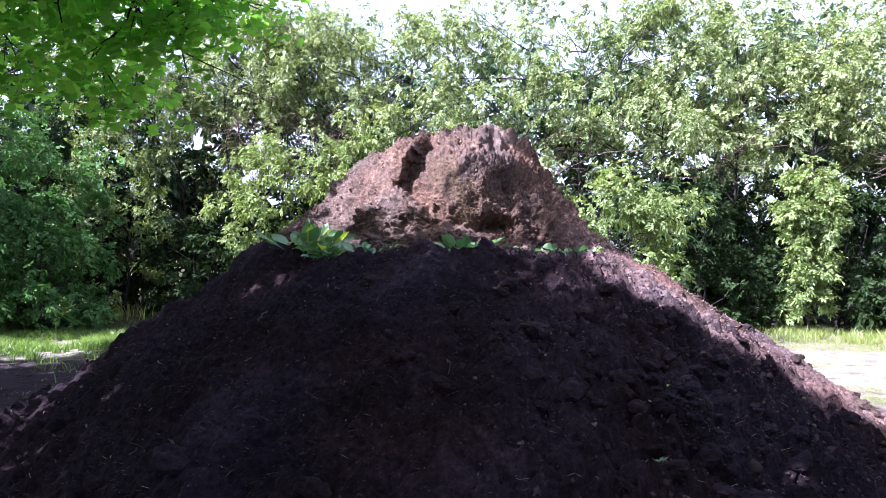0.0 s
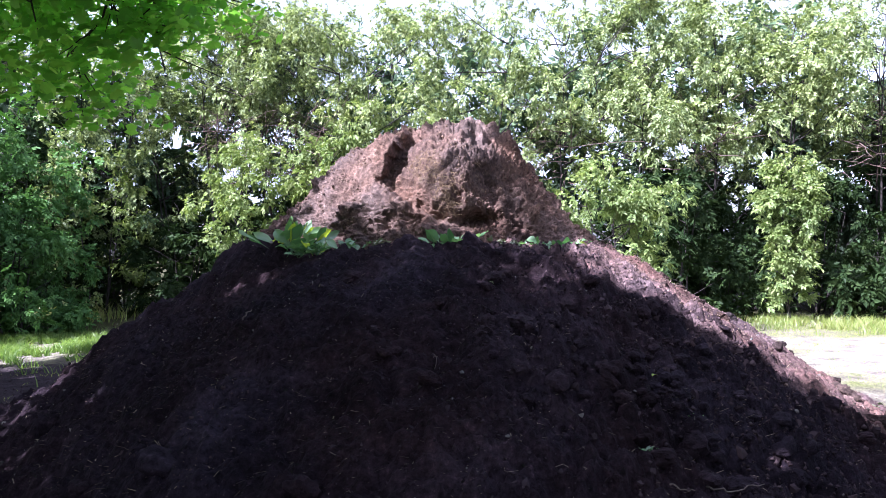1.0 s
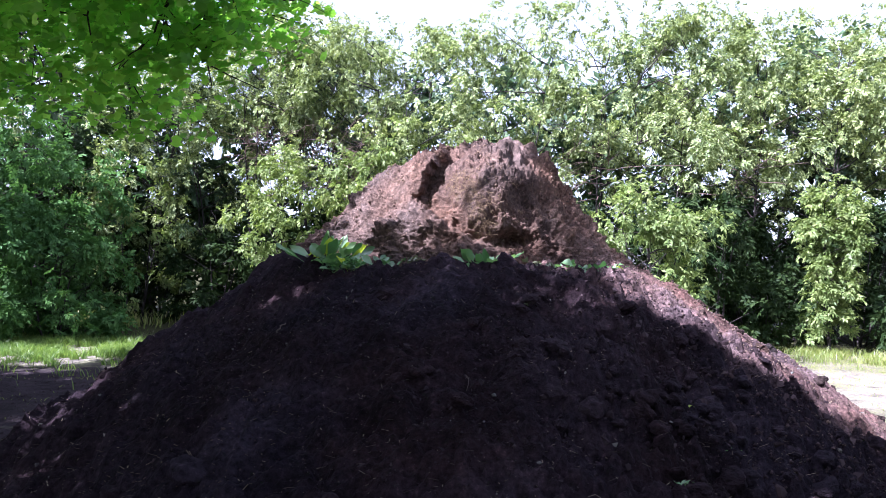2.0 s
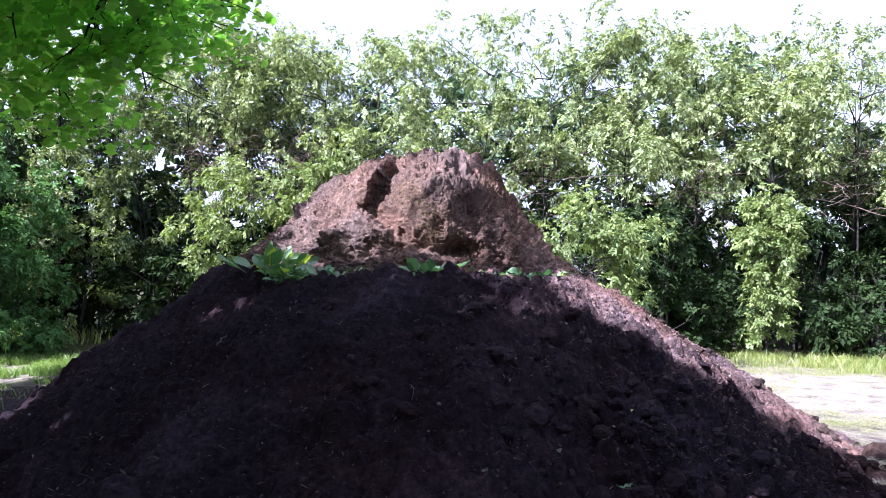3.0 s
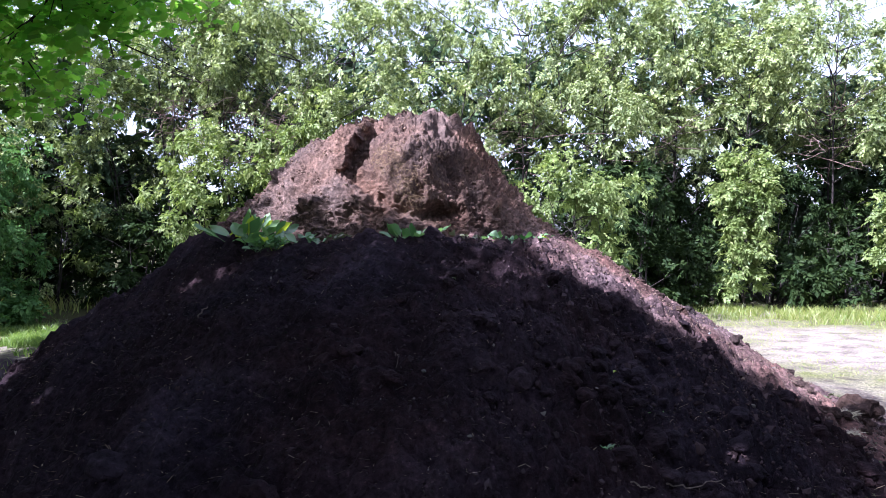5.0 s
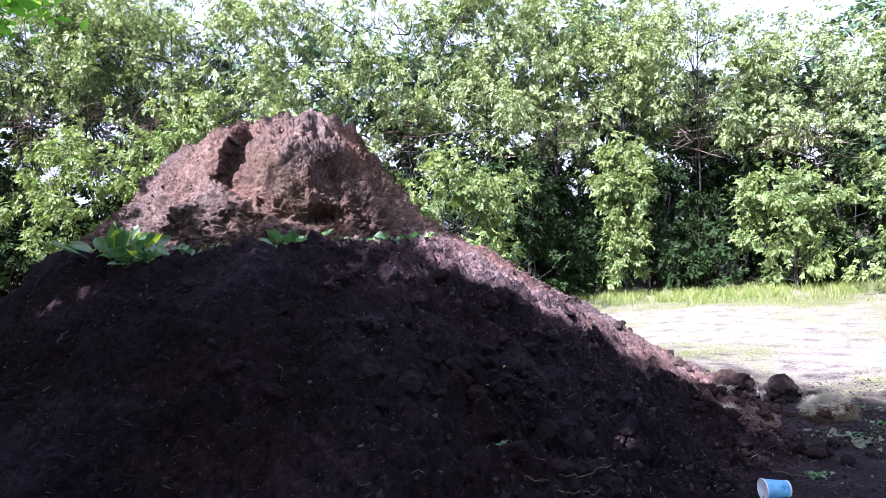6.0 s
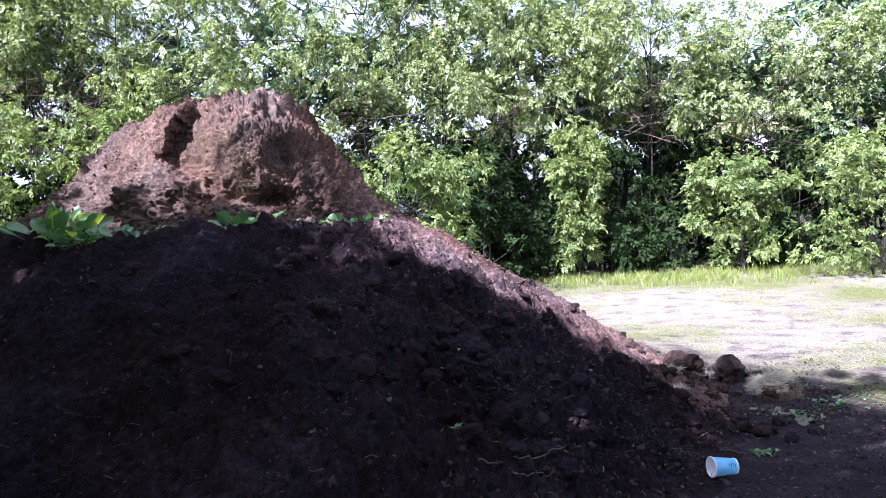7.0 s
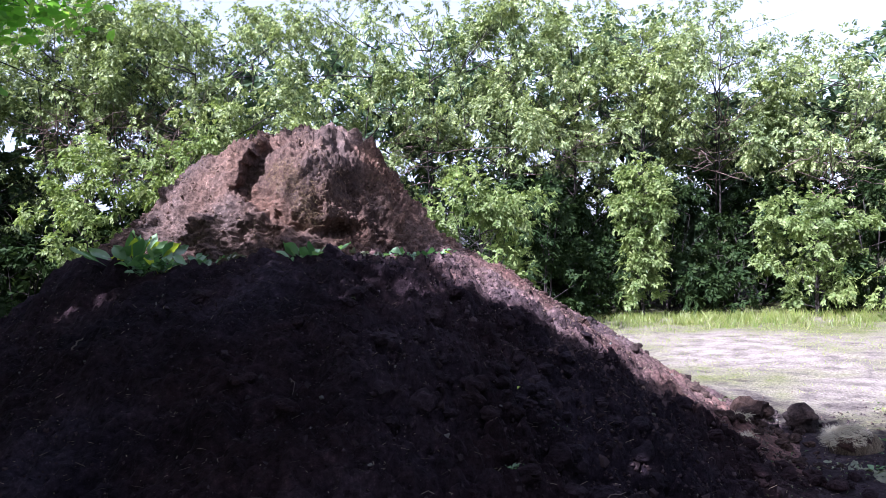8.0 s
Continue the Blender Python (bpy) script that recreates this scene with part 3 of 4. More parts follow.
def build_tree(name, label, x, y, height, radius, low, seed, leaf_mat, count, size=0.07, stems=1, clumps=26, category="tree", lobed=False, group="", trunk=0.09, squash=1.0, clump=0.30, bare=0):
    rng = np.random.default_rng(seed)
    tree = new(name)
    tree.location = (x, y, 0)
    tagged(tree, label, category, group)
    wood, centres = [], []
    tops = []
    for s in range(stems):
        a = rng.uniform(0, 2 * np.pi)
        spread = radius * (0.15 if stems == 1 else 0.45)
        top = np.array([math.cos(a) * spread, math.sin(a) * spread, height * rng.uniform(0.78, 0.9)])
        foot = np.array([math.cos(a), math.sin(a), 0]) * (0 if stems == 1 else 0.12) + [0, 0, -0.05]
        pts = crooked(foot, top, 10, 0.05 * height / 6, rng)
        wood.append(tube(pts, np.linspace(trunk, trunk * 0.18, 10) * (1 if stems == 1 else 0.7), 6))
        tops.append(pts)
    for c in range(clumps):
        pts = tops[c % stems]
        f = (c + rng.uniform(0, 1)) / clumps
        z = low + (height - low) * f
        taper = math.sqrt(max(0.05, 1 - abs(2 * f - 0.85) ** 2.2 / 1.6))
        a = c * 2.399 + rng.uniform(-0.5, 0.5)
        reach = radius * taper * rng.uniform(0.55, 0.95)
        end = np.array([math.cos(a) * reach, math.sin(a) * reach * squash, min(z + rng.uniform(-0.1, 0.3), height * 0.97)])
        k = int(np.argmin(np.abs(pts[:, 2] - max(0.25 * low, z - reach * 0.55))))
        limb = crooked(pts[k], end, 6, 0.04 * radius, rng)
        wood.append(tube(limb, np.linspace(trunk * 0.34, trunk * 0.05, 6), 4))
        centres.append(limb[-1])
        for _ in range(2):
            twig = limb[-2] + rng.normal(size=3) * radius * [0.28, 0.28 * squash, 0.2]
            wood.append(tube(crooked(limb[3], twig, 4, 0.02 * radius, rng), np.linspace(trunk * 0.14, trunk * 0.03, 4), 3))
            if rng.uniform() < 0.2:
                centres.append(twig)
    v, f = joined(wood)
    part("trunk", raw_mesh("trunk", v, f, True), BARK, tree, "grey-brown trunk and limbs")
    centres = np.array(centres)
    weight = rng.uniform(0.5, 1.4, len(centres))
    if not lobed:
        count = count // 7
    tufts = max(40, count // 13)
    pick = rng.choice(len(centres), tufts, p=weight / weight.sum())
    reach = radius * clump * rng.uniform(0.55, 1.3, len(centres))[pick]
    way = unit(rng.normal(size=(tufts, 3)) + [0, 0, 0.25])
    far = rng.uniform(0.35, 1.0, tufts) ** 0.5 + 0.30 * rng.uniform(0, 1, tufts) ** 4
    stretch = (rng.uniform(0.65, 1.2, (len(centres), 3)) * [1, 1, 1.25])[pick]
    tuft = centres[pick] + way * (far * reach)[:, None] * stretch * [1.0, squash, 0.9]
    pick = rng.integers(0, tufts, count)
    about = rng.normal(size=(count, 3)) * [1, 1, 0.75]
    place = tuft[pick] + about * np.minimum(0.085, reach[pick] * 0.30)[:, None]
    reach, way = reach[pick], unit(way[pick] + about * 0.35)
    # ragged outline: sprays of leaves reach out of the mass
    place = place + way * (0.4 * reach * vnoise(place[:, 0] * 5, place[:, 1] * 5, place[:, 2] * 5, seed))[:, None]
    gap = fbm(place[:, 0], place[:, 1], place[:, 2], 1.7, 3, 0.6, seed + 5)
    keep = (place[:, 2] > low - 0.25) & (gap > -0.24)
    place, way = place[keep], way[keep]
    count = len(place)
    place[:, 2] = np.maximum(place[:, 2], 0.04)
    sizes = size * rng.uniform(0.65, 1.3, count)
    if lobed:
        v, f = lobed_leaves(place, unit(way * 0.75 + rng.normal(size=(count, 3)) * 0.30 + [-0.12, -0.15, 0.35]), sizes, rng)
    else:
        v, f = sprays(place, unit(way * 0.40 + rng.normal(size=(count, 3)) * 0.40 + [0, 0, -0.25]), sizes, 0.27, rng)
    if name == "maple_tree":
        v = v.reshape(-1, 4, 3)
        v = v[~canopy_gaps(v.mean(1) + [x, y, 0], 0.18 * size)].reshape(-1, 3)
        f = f[(f < len(v)).all(1)]
    part("crown", raw_mesh("crown", v, f), leaf_mat, tree, "crown of many small green leaves")
    if bare:
        # a patch of dead branches on the side towards the clearing
        side = -np.array([x, y, 0]) / math.hypot(x, y)
        dead = []
        for _ in range(bare):
            start = side * radius * 0.45 + [0, 0, height * rng.uniform(0.42, 0.62)] + rng.normal(size=3) * [0.25, 0.25, 0.15]
            end = start + side * radius * 0.55 + rng.normal(size=3) * [0.38, 0.38, 0.30] + [0, 0, 0.1]
            dead.append(tube(crooked(start, end, 6, 0.05, rng), np.linspace(0.009, 0.003, 6), 4))
        v, f = joined(dead)
        part("dead_limb", raw_mesh("dead_limb", v, f, True), DEAD_TWIG, tree, "bare reddish-brown dead limb with its twigs")
    return tree


# x, y, height, radius, lowest leaves
EDGE_TREES = [
    (-14.5, 14.0, 8.6, 2.3, 0.6), (-12.2, 16.2, 9.0, 2.3, 0.8), (-9.6, 16.8, 8.6, 2.2, 0.8), (-8.8, 14.4, 8.0, 2.0, 2.0), (-7.2, 16.8, 8.0, 2.0, 1.0), (-6.0, 16.9, 7.5, 1.5, 2.4), (-4.6, 16.2, 7.3, 1.6, 4.6), (-3.5, 16.8, 7.2, 1.4, 4.5),
    (-2.4, 15.4, 7.0, 1.7, 2.6), (-0.6, 14.8, 6.6, 1.6, 1.4), (1.0, 14.0, 6.6, 1.6, 1.2), (2.7, 14.6, 6.8, 1.7, 1.5), (3.9, 13.4, 6.5, 1.6, 2.9),
    (5.6, 14.2, 6.5, 1.7, 2.95), (7.1, 13.6, 6.3, 1.7, 2.5), (8.5, 13.0, 6.3, 1.8, 2.95), (10.2, 11.8, 5.0, 1.7, 2.8), (11.5, 10.2, 4.8, 1.7, 1.4), (12.9, 9.0, 5.0, 1.9, 0.8), (13.8, 6.4, 6.0, 1.9, 0.6),
]
for i, (x, y, h, r, low) in enumerate(EDGE_TREES):
    build_tree("tree", "slender broadleaf tree with a sunlit pale-green crown", x, y, h - 0.25, r, low, 100 + i, LEAF_TREE, 34000 if -9 < x < 12 else 7000, 0.066 if -9 < x < 12 else 0.13, 6 if low > 3 else 2, 30, group="trees along the clearing's edge", trunk=0.042, clump=0.26, bare=90 if low > 3 else 46 if i in (8, 11, 13, 15, 16) else 0)
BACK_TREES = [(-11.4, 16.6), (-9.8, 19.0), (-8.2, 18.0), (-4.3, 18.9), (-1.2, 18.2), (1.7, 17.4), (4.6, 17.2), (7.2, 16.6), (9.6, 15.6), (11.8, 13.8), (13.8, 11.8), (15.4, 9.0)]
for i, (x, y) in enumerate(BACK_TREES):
    build_tree("tree", "second-row broadleaf tree with leaves coloured dark for shaded depth", x, y, 6.3 + 0.3 * math.sin(i * 2.1) - (1.3 if x > 9 else 0), 2.2, 0.8, 200 + i, LEAF_BACK, 9500, 0.23, 2, 20, group="trees behind the edge", trunk=0.08)

# ---- shrubs ----
SHRUBS = [
    # x, y, height, radius, count, bright, lowest leaves
    (-7.2, 15.4, 3.5, 1.2, 8000, 1, 0.4), (-3.5, 14.2, 3.3, 0.95, 8000, 1, 0.5), (-9.4, 15.0, 4.4, 2.0, 16000, 0, 0.0), (-11.6, 14.6, 4.6, 2.0, 14000, 0, 0.0), (-1.75, 14.0, 3.9, 0.95, 13000, 1, 0.3),
    (2.5, 9.4, 2.1, 0.95, 8000, 1, 0.2), (4.1, 11.2, 2.3, 0.85, 7000, 0, 0.0), (6.0, 11.4, 2.8, 0.40, 9000, 1, 0.3), (8.7, 10.5, 1.85, 0.78, 8000, 1, 0.25), (9.6, 8.5, 2.1, 1.1, 8000, 1, 0.2),
    (5.0, 13.0, 2.4, 1.1, 6000, 0, 0.0), (7.4, 12.8, 2.3, 1.1, 6000, 0, 0.0), (1.0, 12.6, 2.4, 1.1, 5500, 0, 0.0), (10.4, 10.6, 2.4, 1.1, 6000, 0, 0.0), (-5.4, 15.4, 2.2, 1.1, 6000, 0, 0.0), (3.4, 12.4, 2.2, 1.0, 5000, 0, 0.0),
    (-8.6, 17.6, 3.4, 1.5, 8000, 0, 0.0), (-6.2, 17.8, 3.2, 1.5, 8000, 0, 0.0), (-4.4, 16.6, 2.2, 1.2, 7000, 0, 0.0), (-2.6, 17.0, 2.8, 1.4, 7000, 0, 0.0), (-10.8, 17.4, 3.6, 1.5, 7000, 0, 0.0), (-0.4, 16.2, 2.8, 1.4, 7000, 0, 0.0),
    (1.6, 15.6, 2.6, 1.4, 7000, 0, 0.0), (3.6, 15.4, 2.6, 1.4, 7000, 0, 0.0), (5.4, 15.6, 2.6, 1.4, 7000, 0, 0.0), (7.6, 15.0, 2.6, 1.4, 7000, 0, 0.0), (9.6, 13.8, 2.6, 1.4, 7000, 0, 0.0), (11.2, 12.4, 2.6, 1.4, 7000, 0, 0.0), (12.4, 10.8, 2.6, 1.4, 7000, 0, 0.0),
    (-6.0, 18.6, 3.2, 1.6, 9000, 0, 0.0), (-3.6, 18.2, 3.0, 1.6, 9000, 0, 0.0), (-8.0, 13.0, 3.8, 1.6, 22000, 2, 0.05), (6.4, 13.4, 2.4, 1.0, 5000, 0, 0.0), (9.0, 12.2, 2.3, 1.1, 5500, 0, 0.0),
    (5.2, 12.0, 1.1, 0.9, 5000, 0, 0.0), (6.9, 11.7, 1.1, 0.9, 5000, 0, 0.0), (7.8, 11.4, 1.1, 0.8, 5000, 0, 0.0), (9.4, 10.3, 1.0, 0.8, 5000, 0, 0.0), (4.3, 12.5, 1.2, 0.9, 5000, 0, 0.0), (-6.9, 11.7, 2.1, 1.05, 17000, 2, 0.02), (-8.2, 11.0, 2.6, 1.2, 15000, 2, 0.02), (-7.4, 17.0, 2.4, 1.3, 8000, 0, 0.05), (-5.0, 17.6, 2.6, 1.3, 8000, 0, 0.05),
]
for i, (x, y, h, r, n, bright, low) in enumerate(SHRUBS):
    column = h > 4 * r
    build_tree("shrub", "dense leafy shrub, sunlit bright green" if bright == 1 else "broad soft green bush beside the footpath" if bright else "undergrowth shrub coloured near-black to stand in for the trees' shade", x, y + (0.3 if x > 1 and not bright else 0), h, r, low, 300 + i, (LEAF_SHADE, LEAF_BRIGHT, LEAF_BUSH)[bright], int(n * (2.6 if bright == 1 and x > 2 else 1.35 if bright else 1.3 if y < 13.5 else 0.7)), 0.060 if bright == 1 and x > 2 else 0.08 if bright else 0.095 if y < 13.5 else 0.135, 1 if column else 3, 46 if column else 24 if bright else 18, "shrub", group="shrubs of the undergrowth", trunk=0.03, clump=0.52 if column else 0.38 if bright else 0.30)

# ---- maples out of view, placed to shade the heap ----
# the row behind the camera is added to block sky light
MAPLES = [
    (-3.9, -0.7, 7.4, 2.7, 3.2), (-2.5, -0.3, 6.9, 2.6, 3.4), (-6.3, 2.3, 7.2, 2.8, 1.6), (2.0, -1.2, 7.4, 2.5, 3.2), (-4.2, -5.0, 7.8, 2.8, 1.2), (-8.6, -4.0, 8.0, 2.8, 1.0),
    (1.6, -6.0, 7.6, 2.8, 1.0), (6.6, -5.0, 7.4, 2.8, 1.0), (10.0, -2.0, 7.0, 2.6, 0.8), (-14.0, 8.6, 7.6, 2.3, 1.0), (-10.2, 9.4, 7.2, 2.4, 1.2), (-11.5, 2.0, 7.6, 2.6, 1.0), (-8.9, 5.9, 6.9, 2.9, 1.4),
]
maples = []
for i, (x, y, h, r, low) in enumerate(MAPLES):
    maples.append(build_tree("maple_tree", "tall maple with dense broad green leaves, crown out of view, placed for its shade", x, y, h, r, low, 400 + i, LEAF_CROWN, 15000 if i < 4 or i == 12 else 8000 if i == 10 else 4000, 0.26, 1, 30, group="maples", trunk=0.16, clump=0.34))


def low_limb(tree, seed):
    """The limb of a maple that hangs out over the clearing."""
    rng = np.random.default_rng(seed)
    home = np.array(tree.location)
    wood, centres = [], []
    start = np.array([-3.9, -0.7, 3.0])
    mains = []
    for k in range(6):
        end = np.array([-3.2 + 0.42 * k, 3.3 + 0.5 * math.sin(k * 2.2), 2.75 + 0.25 * math.cos(k * 1.7)])
        mid = start * 0.5 + end * 0.5 + [0, 0, 0.7]
        t = np.linspace(0, 1, 14)[:, None]
        pts = start * (1 - t) ** 2 + 2 * mid * t * (1 - t) + end * t**2 + np.cumsum(rng.normal(size=(14, 3)) * 0.03, 0)
        wood.append(tube(pts - home, np.linspace(0.045, 0.007, 14), 6))
        mains.append(pts[6:])
    mains = np.concatenate(mains)
    for k in range(80):
        end = np.array([rng.uniform(-3.4, -0.85), rng.uniform(2.3, 4.1), 0])
        end[2] = 2.12 + 0.8 * max(0, end[0] + 1.4) + rng.uniform(0.0, 0.9)
        # upper twigs out of view, added to shade the heap's rim
        if k >= 52:
            end = np.array([rng.uniform(-3.7, -2.3), rng.uniform(3.2, 4.2), rng.uniform(3.8, 4.7)])
        root = mains[np.argmin(np.linalg.norm(mains - end - [0, -0.25, 0.2], axis=1))]
        pts = crooked(root, end, 7, 0.03, rng)
        wood.append(tube(pts - home, np.linspace(0.010, 0.003, 7), 5))
        for f in (2, 3, 4, 5, 6):
            twig = pts[f] + rng.normal(size=3) * [0.16, 0.16, 0.10]
            wood.append(tube(crooked(pts[f - 1], twig, 4, 0.008, rng) - home, np.linspace(0.004, 0.0015, 4), 4))
            centres.append(twig)
    v, f = joined(wood)
    limb = part("limb", raw_mesh("limb", v, f, True), BARK, tree, "long drooping limb with thin twigs")
    centres = np.array(centres)
    n = 22000
    place = centres[rng.integers(0, len(centres), n)] + rng.normal(size=(n, 3)) * [0.13, 0.13, 0.08]
    keep = place[:, 2] > 2.04 + 1.2 * np.maximum(0, place[:, 0] + 1.3) + 0.12 * vnoise(place[:, 0] * 4, place[:, 1] * 4, 0 * place[:, 0], 2)
    place = place[keep & ~canopy_gaps(place, 0.03)]
    normal = unit(rng.normal(size=place.shape) * 0.6 + [-0.25, -0.1, 1.0])
    v, f = lobed_leaves(place - home, normal, rng.uniform(0.036, 0.078, len(place)), rng)
    part("foliage", raw_mesh("foliage", v, f), LEAF_MAPLE_LIT, limb, "hanging lobed maple leaves coloured bright as if sunlit")


low_limb(maples[0], 77)


def shade_limb(tree, seed):
    """An added limb, out of view, that keeps sun off the heap top's east face."""
    rng = np.random.default_rng(seed)
    home, sunward = np.array(tree.location), np.array(TO_SUN)
    shade = np.stack([rng.uniform(0.50, 1.50, 620), rng.uniform(5.2, 5.95, 620), rng.uniform(1.38, 2.22, 620)], 1)
    shade[:, 1] = 5.2 + 1.1 * (shade[:, 0] - 0.3) - 0.5 * (1.9 - shade[:, 2]) + rng.normal(size=620) * 0.05
    shade = shade[shade[:, 2] < 2.50 - 0.42 * shade[:, 0]]
    foot = np.stack([rng.uniform(-0.75, -0.02, 110), rng.uniform(4.85, 5.0, 110), rng.uniform(1.38, 1.48, 110)], 1)
    shade = np.concatenate([shade, foot])
    tips = shade + sunward * rng.uniform(5.6, 6.8, (len(shade), 1)) + rng.normal(size=shade.shape) * 0.04
    middle = tips.mean(0)
    start = np.array([-2.5, -0.3, 5.2])
    main = crooked(start, middle, 12, 0.03, rng)
    wood = [tube(main - home, np.linspace(0.05, 0.012, 12), 7)]
    for k in range(0, len(tips), 3):
        wood.append(tube(crooked(main[8 + k % 4], tips[k], 5, 0.03, rng) - home, np.linspace(0.009, 0.002, 5), 4))
    v, f = joined(wood)
    limb = part("limb", raw_mesh("limb", v, f, True), BARK, tree, "long limb added out of view over the heap to shade its top")
    n = 6000
    place = tips[rng.integers(0, len(tips), n)] + rng.normal(size=(n, 3)) * 0.05
    place = place[~canopy_gaps(place)]
    v, f = lobed_leaves(place - home, unit(rng.normal(size=place.shape) * 0.5 + [-0.3, -0.1, 1.0]), rng.uniform(0.12, 0.20, len(place)), rng)
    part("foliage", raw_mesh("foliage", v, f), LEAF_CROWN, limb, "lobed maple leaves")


shade_limb(maples[1], 78)


# ---- grass ----
def blades(roots, height, width, rng, lean=0.35):
    """Bent grass blades, three triangles each."""
    n = len(roots)
    a = rng.uniform(0, 2 * np.pi, n)
    side = np.stack([np.cos(a), np.sin(a), 0 * a], 1)
    b = rng.uniform(0, 2 * np.pi, n)
    tip = np.stack([np.cos(b), np.sin(b), 0 * b], 1) * (height * rng.uniform(0.1, 2 * lean, n))[:, None]
    h = height[:, None] * [[0, 0, 1.0]]
    w = (width * rng.uniform(0.6, 1.3, n))[:, None] * side
    mid = roots + h * 0.55 + tip * 0.3
    verts = np.stack([roots - w, roots + w, mid - w * 0.8, mid + w * 0.8, roots + h + tip], 1).reshape(-1, 3)
    i = np.arange(n)[:, None] * 5
    return verts, np.concatenate([i + [0, 1, 3], i + [0, 3, 2], i + [2, 3, 4]], 0)


def grass(name, label, xs, ys, height, width, seed, mat=None, lean=0.35):
    rng = np.random.default_rng(seed)
    xs, ys = np.asarray(xs), np.asarray(ys)
    roots = np.stack([xs, ys, ground_height(xs, ys) - 0.01], 1)
    v, f = blades(roots, height * rng.uniform(0.45, 1.25, len(xs)), width, rng, lean)
    tagged(part(name, raw_mesh(name, v, f), mat or BLADE), label, "grass", kind="stuff")


rng = np.random.default_rng(9)
t, u = rng.uniform(0, 1, 16000), rng.normal(size=16000) * 0.6
keep = fbm(t * 34, u * 4, 0 * t, 1, 3, 0.7, 4) + 0.5 * u > 0.05
t, u = t[keep], u[keep]
grass("tall_grass", "tall seeding grass along the foot of the trees", 2.6 + 7.4 * t + 0.4 * u, 12.6 - 3.9 * t + 0.8 * u, 0.15, 0.0045, 10, lean=0.6)
xs, ys = rng.uniform(-8, 11, 70000), rng.uniform(3.5, 12.5, 70000)
keep = (fbm(xs, ys, 0 * xs, 1.5, 4, 0.75, 8) + 0.35 * smooth_step(8.0, 11.5, ys + 0.45 * xs * (xs > 0)) > 0.3) & (np.hypot(xs - 0.2, ys - 4.6) > 4.2)
grass("short_grass", "sparse short grass on the trampled ground", xs[keep], ys[keep], 0.036, 0.0035, 12, lean=1.0)
ys = 10.4 + rng.normal(size=15000) * 0.85
xs = -0.575 * ys + rng.normal(size=15000) * 0.75
keep = (np.hypot(xs, ys - 5.9) > 3.5) & (fbm(xs, ys, 0 * xs, 1.6, 3, 0.6, 18) > -0.15)
grass("grass_verge", "lush sunlit grass beside the footpath", xs[keep], ys[keep], 0.13, 0.006, 14, BLADE_LUSH, lean=0.6)
xs, ys = -7.8 + rng.normal(size=900) * 0.8, 15.0 + rng.normal(size=900) * 0.6
grass("rank_grass", "weedy grass by the shrubs", xs, ys, 0.30, 0.008, 15)

# ---- plants on the heap ----
PLANT_GREEN = leaf_material("dock_leaf", [(0.050, 0.130, 0.045), (0.100, 0.225, 0.075), (0.200, 0.340, 0.140)], 0.45, 0.08, True)
PLANT_YELLOW = leaf_material("yellow_leaf", [(0.30, 0.40, 0.03), (0.46, 0.54, 0.05)], 0.5, 0.05, True)
PLANT_DULL = leaf_material("wilted_leaf", [(0.10, 0.12, 0.07), (0.16, 0.16, 0.10)], 0.3, 0.06, True)


def blade_leaf(length, width, arch, fold, seed):
    """A broad leaf on its stalk: grows along +y, arches down at its tip."""
    rng = np.random.default_rng(seed)
    nu, nv = 9, 5
    u, v = np.meshgrid(np.linspace(0, 1, nu), np.linspace(-1, 1, nv), indexing="ij")
    stalk = 0.42
    half = width * np.where(u < stalk, 0.06, np.sin(np.clip((u - stalk) / (1 - stalk), 0, 1) ** 0.75 * np.pi) * 0.98 + 0.02)
    x = v * half
    y = length * u * (1 - 0.18 * arch * u)
    wave = 0.05 * length * np.sin(u * rng.uniform(7, 11) + rng.uniform(0, 6)) * v * (u > stalk)
    z = length * (0.95 * u - arch * u**2) + fold * np.abs(x) + wave + 0.012 * length * rng.normal(size=u.shape) * (u > stalk)
    return raw_mesh("leaf", np.stack([x, y, z], -1).reshape(-1, 3), grid_faces(nu, nv), True)


def plant(name, label, x, y, spread, number, mat, seed, upright=0.5, yellow=0):
    rng = np.random.default_rng(seed)
    ob = new(name)
    z = max(float(heap_height(np.array([x]), np.array([y]))[0]), 0.0)
    ob.location = (x, y, z - 0.01)
    tagged(ob, label, "weed plant", "weeds growing on the heap")
    for k in range(int(number * 5)):
        size = spread * rng.uniform(0.25, 0.66)
        me = blade_leaf(size, size * rng.uniform(0.14, 0.23), rng.uniform(0.55, 1.15) * (1.25 - 0.7 * upright), rng.uniform(0.1, 0.5), seed * 31 + k)
        leaf = part("leaf", me, PLANT_YELLOW if k < yellow else mat, ob, "yellowing leaf" if k < yellow else "")
        leaf.rotation_euler = (rng.uniform(-0.1, 0.45) * upright, rng.uniform(-0.8, 0.8), k * 2.4 + rng.uniform(-0.4, 0.4))
        leaf.location = (*(rng.normal(size=2) * 0.22 * spread), 0)
    return ob


plant("dock_plant", "leafy dock with broad green and yellow leaves", -0.99, 5.03, 0.38, 9, PLANT_GREEN, 1, 1.5, 16)
plant("dock_plant", "spreading dock with glossy blue-green leaves", -0.82, 4.84, 0.31, 10, PLANT_GREEN, 2, 0.8, 3)
plant("dock_plant", "small upright dock on the heap's rim", -0.55, 4.93, 0.27, 6, PLANT_GREEN, 3, 1.1)
plant("wilted_weed", "wilted grey-green weed on the heap's rim", -0.30, 4.86, 0.18, 4, PLANT_DULL, 4, 0.2)
